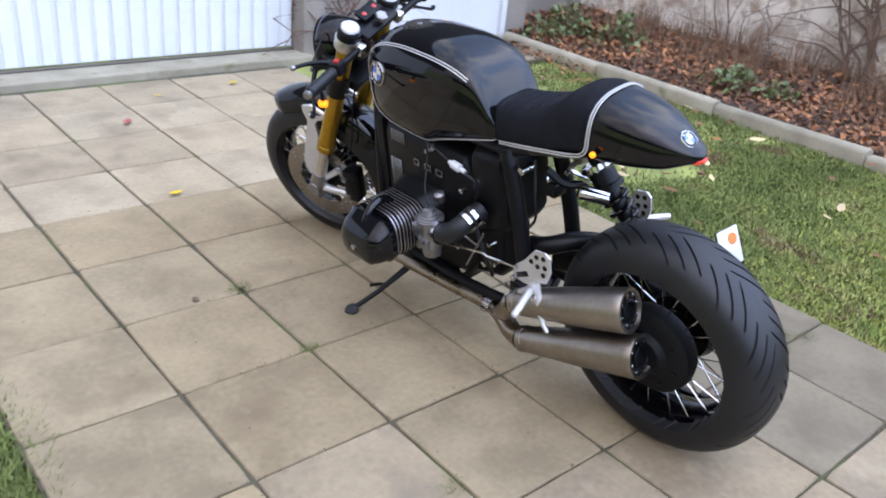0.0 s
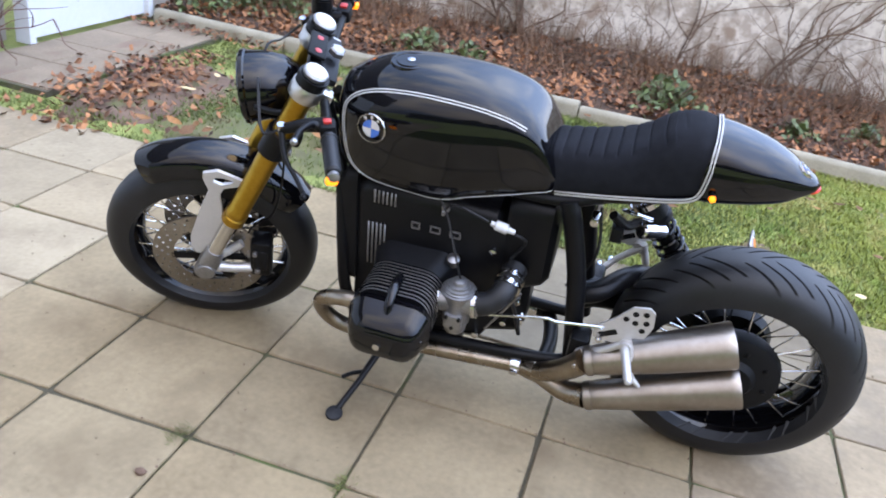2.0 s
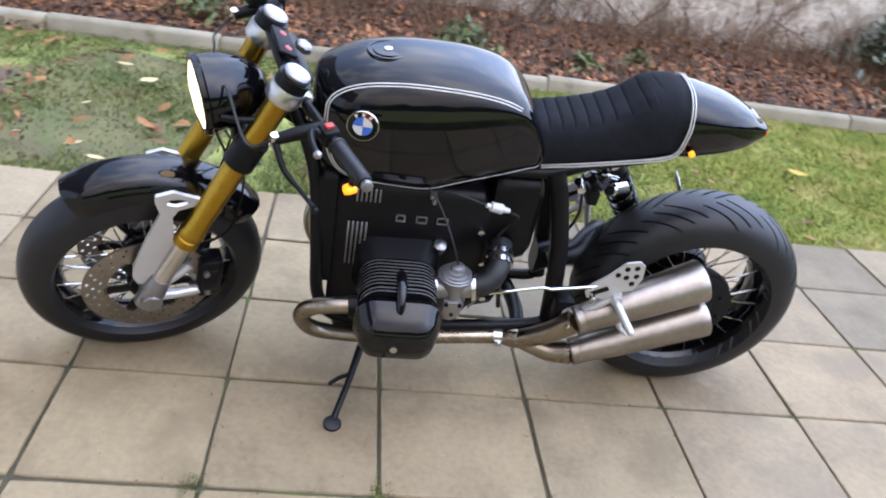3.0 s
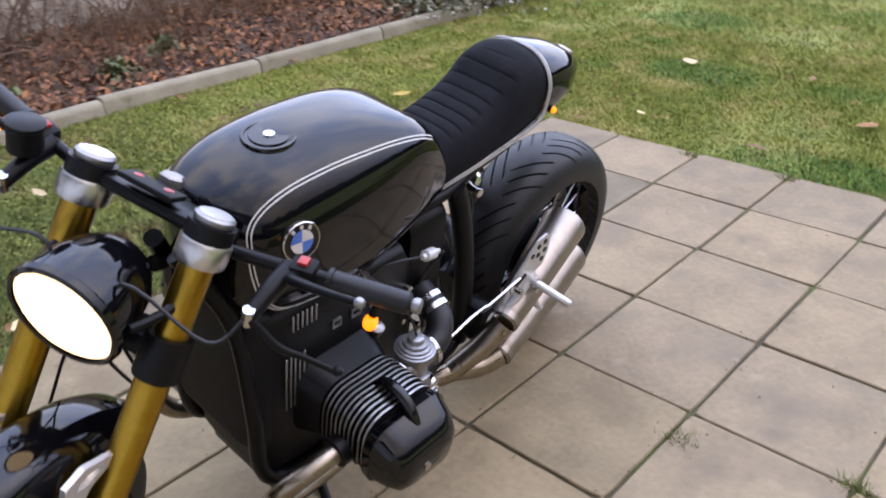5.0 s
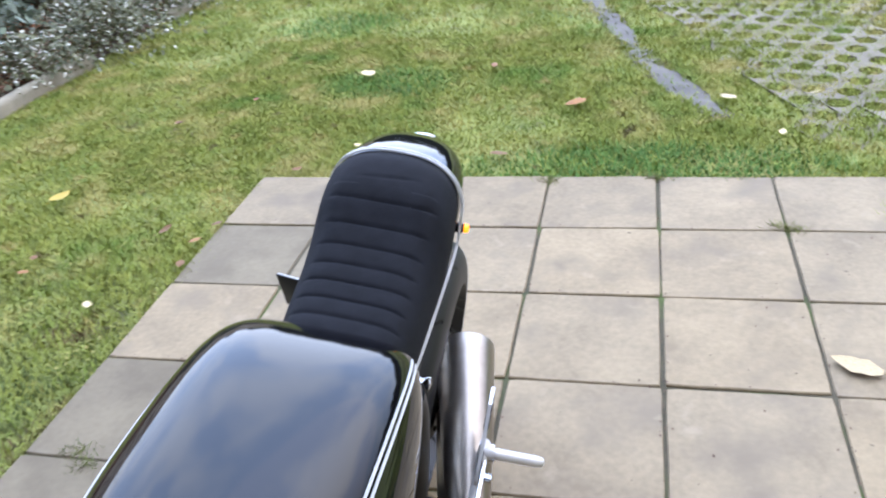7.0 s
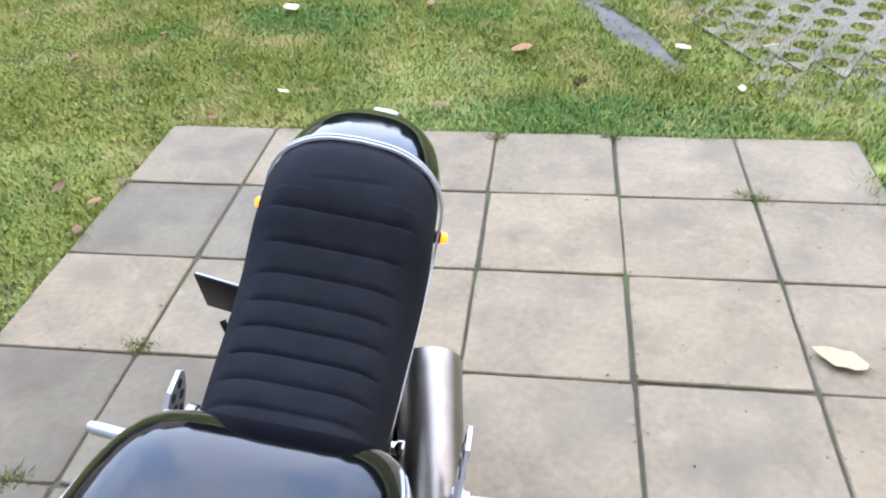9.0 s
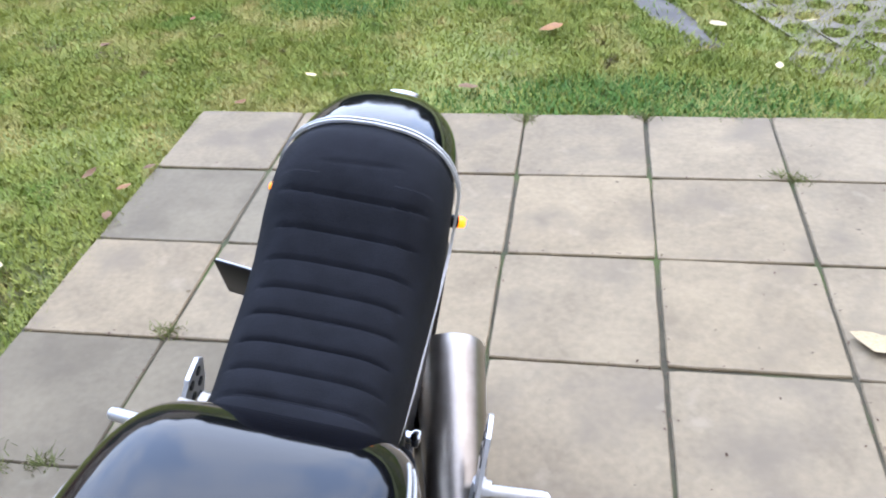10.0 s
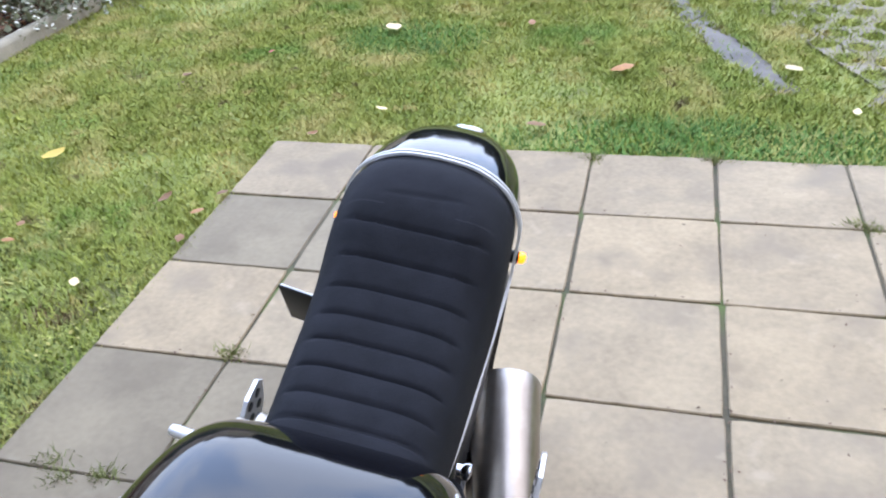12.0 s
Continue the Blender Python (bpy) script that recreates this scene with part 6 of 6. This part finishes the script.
def build_chassis(bike):
    for side in (-1, 1):
        for pts, r in (
            ([(side * 0.03, 1.09, 0.80), (side * 0.085, 1.03, 0.66), (side * 0.112, 1.012, 0.45), (side * 0.115, 1.00, 0.30), (side * 0.118, 0.95, 0.235), (side * 0.12, 0.80, 0.225), (side * 0.115, 0.60, 0.228), (side * 0.10, 0.43, 0.235), (side * 0.095, 0.385, 0.255)], 0.016),
            ([(side * 0.095, 0.385, 0.25), (side * 0.10, 0.40, 0.38), (side * 0.098, 0.42, 0.52), (side * 0.092, 0.455, 0.66), (side * 0.085, 0.475, 0.715)], 0.023),
            ([(side * 0.02, 1.10, 0.76), (side * 0.06, 0.95, 0.70), (side * 0.075, 0.70, 0.70), (side * 0.080, 0.50, 0.705), (side * 0.075, 0.40, 0.735), (side * 0.07, 0.30, 0.77)], 0.014),
        ):
            bm = BM()
            tube(bm, pts, r, 14)
            part("frame_tube", bm, SATIN, bike, "satin black frame tube")
        bm = BM()
        lathe(bm, [(0, 0.0), (0, 0.011), (0.006, 0.012), (0.014, 0.008), (0.03, 0.007), (0.034, 0.010), (0.04, 0.010), (0.042, 0)], (side * 0.065, 0.408, 0.682), (side, 0, 0), 14)
        part("frame_bolt", bm, CHROME, bike, "bright frame bolt")
        # footrest hanger: drilled plate, peg, pedal
        bm = BM()
        x = side * 0.192 if side < 0 else 0.212
        t = Matrix.Translation((x, 0, 0)) @ Matrix.Rotation(radians(90), 4, "Y")
        outline = [(-0.445, 0.352), (-0.428, 0.345), (-0.428, 0.300), (-0.455, 0.262), (-0.462, 0.235), (-0.50, 0.222), (-0.540, 0.226), (-0.552, 0.24), (-0.545, 0.275), (-0.50, 0.310), (-0.468, 0.345)]
        plate(bm, outline, 0.006, t)
        hang = part("footrest_plate", bm, SILVER, bike, "drilled silver heel plate")
        first = None
        for y, z in ((0.245, 0.533), (0.268, 0.528), (0.24, 0.508), (0.264, 0.502), (0.286, 0.508), (0.245, 0.484)):
            if first is None:
                bm = BM()
                lathe(bm, [(-0.0042, 0.0072), (0.0042, 0.0072)], (0, 0, 0), (1, 0, 0), 14)
                first = part("drilled_hole", bm, SATIN, hang, "dark drilled hole")
                first.matrix_basis = pose(x, y, z)
            else:
                again("drilled_hole", first, hang, pose(x, y, z))
        bm = BM()
        box(bm, (0, 0, 0), (0.0088, 0.048, 0.018), 0.004, m=Matrix.Translation((x, 0.318, 0.452)) @ Matrix.Rotation(radians(-30), 4, "X"))
        part("plate_slot", bm, SATIN, hang, "dark slot")
        bm = BM()
        tube(bm, [(side * 0.15, 0.385, 0.335, 0.010), (side * 0.19, 0.33, 0.385, 0.009), (side * 0.195, 0.27, 0.44, 0.010)], 0.01, 10)
        tube(bm, [(side * 0.195, 0.27, 0.45, 0.010), (side * 0.20, 0.255, 0.40, 0.011), (side * 0.205, 0.24, 0.35, 0.008), (side * 0.21, 0.215, 0.325, 0.005)], 0.01, 10)
        lathe(bm, [(-0.012, 0.008), (-0.012, 0.014), (0.012, 0.014), (0.012, 0.008)], (side * 0.20, 0.272, 0.435), (1, 0, 0), 18)
        hanger = part("footrest_hanger", bm, SILVER, bike, "silver footrest hanger and pedal arm")
        bm = BM()
        prof = [(0, 0.006), (0.004, 0.009)] + [(0.008 + 0.004 * k, 0.0092 + 0.0012 * (k % 2)) for k in range(21)] + [(0.094, 0.009), (0.098, 0.005)]
        lathe(bm, prof, (side * 0.208 + (0.045 if side > 0 else 0), 0.273, 0.434), (side, -0.27, -0.25), 16)
        part("footpeg", bm, SILVER, hanger, "knurled silver footpeg")
        for y, z in ((0.345, 0.365), (0.262, 0.412), (0.372, 0.34), (0.335, 0.44)):
            bm = BM()
            lathe(bm, [(-0.012, 0.0), (-0.012, 0.0075), (0.01, 0.0075), (0.012, 0.005), (0.012, 0)], (side * 0.205, y, z), (side, 0, 0), 8)
            part("hanger_bolt", bm, CHROME, hanger)
        bm = BM()
        box(bm, (side * 0.13, 0.375, 0.33), (0.07, 0.05, 0.10), 0.012)
        part("hanger_lug", bm, SATIN, hanger, "black frame lug")
    bm = BM()
    rod(bm, (0.19, 0.285, 0.44), (0.262, 0.27, 0.436), 0.011, seg=14)
    part("footrest_post", bm, SILVER, bike, "silver post of the far footrest")
    bm = BM()
    lathe(bm, [(0, 0.012), (0.004, 0.019), (0.034, 0.019), (0.036, 0.022), (0.046, 0.022), (0.048, 0.017), (0.052, 0.008), (0.070, 0.007), (0.072, 0)], (0.100, 0.398, 0.640), (1, -0.05, 0.1), 22)
    tube(bm, [(0.07, 0.41, 0.60, 0.007), (0.100, 0.400, 0.63, 0.008), (0.113, 0.398, 0.64, 0.009)], 0.007, 8)
    part("brake_cylinder", bm, TITAN, bike, "grey metal rear brake cylinder under the seat")
    bm = BM()
    tube(bm, [(-0.200, 0.330, 0.470), (-0.200, 0.44, 0.450), (-0.200, 0.458, 0.4535), (-0.198, 0.475, 0.449), (-0.196, 0.64, 0.405)], 0.0036, 8, smooth=False)
    part("shift_rod", bm, CHROME, bike, "thin bright gear shift rod")
    # mufflers on the left
    for (a, b), name in ((((-0.192, 0.350, 0.345), (-0.121, 0.028, 0.450)), "upper"), (((-0.184, 0.330, 0.222), (-0.125, -0.018, 0.334)), "lower")):
        a, b = Vector(a), Vector(b)
        d = b - a
        n = d.length
        bm = BM()
        lathe(bm, [(-0.004, 0.030), (0.0, 0.033), (0.10 * n, 0.038), (0.5 * n, 0.049), (0.93 * n, 0.0565), (n - 0.004, 0.0575), (n, 0.056), (n, 0.049), (n - 0.012, 0.046)], a, d, 48, cap=False)
        muf = part("muffler", bm, TITAN, bike, "brushed steel tapered muffler, " + name + " of two")
        bm = BM()
        lathe(bm, [(n - 0.014, 0.048), (n - 0.008, 0.047), (n - 0.008, 0.030), (n - 0.001, 0.029), (n + 0.001, 0.024), (n - 0.03, 0.022), (n - 0.03, 0)], a, d, 40)
        cap = part("end_cap", bm, SATIN, muf, "black perforated end cap")
        dd, u, v = frame_of(d)
        first = None
        for k in range(8):
            t = 2 * math.pi * k / 8
            at = a + dd * (n - 0.008) + (u * math.cos(t) + v * math.sin(t)) * 0.039
            if first is None:
                bm = BM()
                lathe(bm, [(-0.002, 0.0055), (0.005, 0.0055), (0.0065, 0.003)], (0, 0, 0), d, 8)
                first = part("rivet", bm, CHROME, cap)
                first.matrix_basis = Matrix.Translation(at)
            else:
                again("rivet", first, cap, Matrix.Translation(at))
        for t in (0.6, 2.6):
            bm = BM()
            at = a + dd * (n - 0.03)
            q = (u * math.cos(t) + v * math.sin(t))
            lathe(bm, [(0.054, 0.005), (0.059, 0.005), (0.0605, 0.003), (0.0605, 0)], at, q, 8)
            part("sleeve_screw", bm, CHROME, muf)
        bm = BM()
        lathe(bm, [(0, 0.0335), (0, 0.0365), (0.016, 0.038), (0.018, 0.034)], a, d, 32)
        part("inlet_band", bm, TITAN, muf)
        bm = BM()
        tube(bm, [(-0.122, 0.51, 0.202, 0.021), (-0.14, 0.46, 0.215, 0.026), (*(a + (Vector((-0.15, 0.455, 0.215)) - a) * 0.45 + Vector((0, 0, -0.006 if name == "upper" else -0.012))), 0.028), (*a, 0.032)], 0.03, 20)
        part("link_pipe", bm, HEADER, muf, "heat-tinted link pipe")
    bm = BM()
    tube(bm, [(0.122, 0.51, 0.202), (0.10, 0.47, 0.20), (0.0, 0.45, 0.195), (-0.10, 0.46, 0.20), (-0.135, 0.47, 0.21)], 0.0205, 16)
    part("cross_pipe", bm, SATIN, bike, "blackened exhaust cross pipe")
    # swing arm on the right, final drive and shock
    bm = BM()
    rings = []
    for y, x, z, w, h in ((0.42, 0.07, 0.335, 0.075, 0.10), (0.36, 0.09, 0.335, 0.06, 0.085), (0.25, 0.115, 0.325, 0.055, 0.075), (0.10, 0.115, 0.315, 0.06, 0.085), (0.04, 0.11, 0.3126, 0.07, 0.12)):
        rings.append([Vector((x + a, y, z + b)) for a, b in rounded(w, h, 0.025)])
    loft(bm, rings)
    lathe(bm, [(0.05, 0.09), (0.08, 0.10), (0.12, 0.085), (0.145, 0.05), (0.148, 0.0)], REAR, (1, 0, 0), 32)
    part("swing_arm", bm, SATIN, bike, "black single-sided swing arm with final drive")
    bm = BM()
    tube(bm, [(-0.06, 0.42, 0.43), (-0.05, 0.36, 0.45), (0.02, 0.30, 0.46), (0.10, 0.24, 0.42), (0.115, 0.16, 0.35)], 0.026, 14)
    part("arm_brace", bm, SATIN, bike, "black swing arm brace tube")
    top, low = Vector((0.06, 0.345, 0.735)), Vector((0.115, 0.125, 0.40))
    d = low - top
    n = d.length
    bm = BM()
    lathe(bm, [(0, 0.012), (0.02, 0.016), (0.09, 0.016), (0.092, 0.036), (0.13, 0.036), (0.134, 0.041), (0.148, 0.041), (0.15, 0.022), (n - 0.05, 0.020), (n - 0.045, 0.036), (n - 0.035, 0.036), (n - 0.03, 0.014), (n, 0.013)], top, d, 28)
    shock = part("shock_absorber", bm, SATIN, bike, "black shock absorber with coil spring")
    dd, u, v = frame_of(d)
    bm = BM()
    lathe(bm, [(-0.03, 0.010), (-0.028, 0.013), (0.070, 0.013), (0.066, 0.030), (0.070, 0.046), (0.084, 0.047), (0.0915, 0.040)], top, d, 28)
    part("shock_shaft", bm, CHROME, shock, "polished shaft and adjuster ring")
    bm = BM()
    pts = []
    for k in range(97):
        t = k / 96
        a = 2 * math.pi * 7 * t
        pts.append(top + dd * (0.15 + t * (n - 0.198)) + (u * math.cos(a) + v * math.sin(a)) * 0.034)
    tube(bm, pts, 0.0058, 8, smooth=False)
    part("spring", bm, GLOSS, shock, "black coil spring")
    bm = BM()
    rod(bm, (-0.005, 0.30, 0.625), (0.05, 0.245, 0.60), 0.020, seg=24, bevel=0.005)
    tube(bm, [(0.02, 0.28, 0.645), (-0.01, 0.325, 0.67), (0.02, 0.35, 0.655), (0.05, 0.32, 0.635)], 0.005, 8)
    part("shock_reservoir", bm, CHROME, shock, "polished shock reservoir with hose")
    bm = BM()
    tube(bm, [(-0.05, 0.37, 0.68), (-0.02, 0.335, 0.64), (0.03, 0.30, 0.63)], 0.012, 8)
    box(bm, (-0.03, 0.352, 0.625), (0.05, 0.03, 0.04), 0.006)
    part("regulator", bm, SATIN, bike, "black electrics bracket under the seat")
    bm = BM()
    tube(bm, [(-0.06, 0.40, 0.70), (-0.075, 0.385, 0.60), (-0.06, 0.40, 0.52), (-0.07, 0.44, 0.46)], 0.004, 6)
    part("wiring", bm, RUBBER, bike, "black wiring loom")
    # side stand
    bm = BM()
    tube(bm, [(-0.10, 0.865, 0.20, 0.012), (-0.15, 0.875, 0.175, 0.011), (-0.25, 0.907, 0.118, 0.0085), (-0.335, 0.938, 0.078, 0.0085)], 0.009, 10, smooth=False)
    stand = part("side_stand", bm, SATIN, bike, "black folded-out side stand")
    bm = BM()
    up = Vector((-math.sin(radians(11.8)), 0, math.cos(radians(11.8))))
    foot = Vector((-0.343, 0.939, 0.0735))
    lathe(bm, [(0, 0.012), (0.0005, 0.021), (0.006, 0.023), (0.011, 0.020), (0.013, 0.01), (0.013, 0)], foot - up * 0.001, Vector((math.sin(radians(11.8)) * -1, 0, math.cos(radians(11.8)))), 20)
    part("stand_foot", bm, RUBBER, stand, "round black stand foot")
    bm = BM()
    tube(bm, [(-0.225, 0.90, 0.132), (-0.235, 0.93, 0.125), (-0.25, 0.955, 0.115)], 0.006, 8)
    part("stand_tab", bm, SATIN, stand, "foot tab")
    # side-mounted plate
    bm = BM()
    tube(bm, [(0.15, 0.02, 0.3126), (0.205, -0.02, 0.34), (0.245, -0.05, 0.38)], 0.006, 10)
    holder = part("plate_holder", bm, SATIN, bike, "black side-mounted plate holder")
    pm = Matrix.Translation((0.232, -0.008, 0.478)) @ Matrix.Rotation(radians(-8), 4, "Z") @ Matrix.Rotation(radians(66), 4, "X")
    bm = BM()
    box(bm, (0, -0.005, 0), (0.078, 0.112, 0.003), 0.001, m=pm)
    part("plate_backing", bm, SATIN, holder, "", None)
    bm = BM()
    box(bm, (0.0, 0.0, 0.0035), (0.074, 0.10, 0.003), 0.001, m=pm)
    pl = part("number_plate", bm, WHITE, holder, "white plate with orange sticker")
    bm = BM()
    lathe(bm, [(0.0045, 0.016), (0.0062, 0.016), (0.0063, 0)], (0, 0, 0), (0, 0, 1), 20)
    part("plate_sticker", bm, ORANGE, pl, "round orange sticker", pm @ Matrix.Translation((0.012, 0.02, 0)))

build_ground()
build_garage()
build_wall()
build_surround()
build_bare_patch()
build_pebble()
build_crumbs()
build_bed()
build_dry_stems()
build_motorcycle()
build_plants()
build_twigs()
build_leaves()
build_grass()
build_pavers()
build_kerb()
build_far_paving()
build_paving()
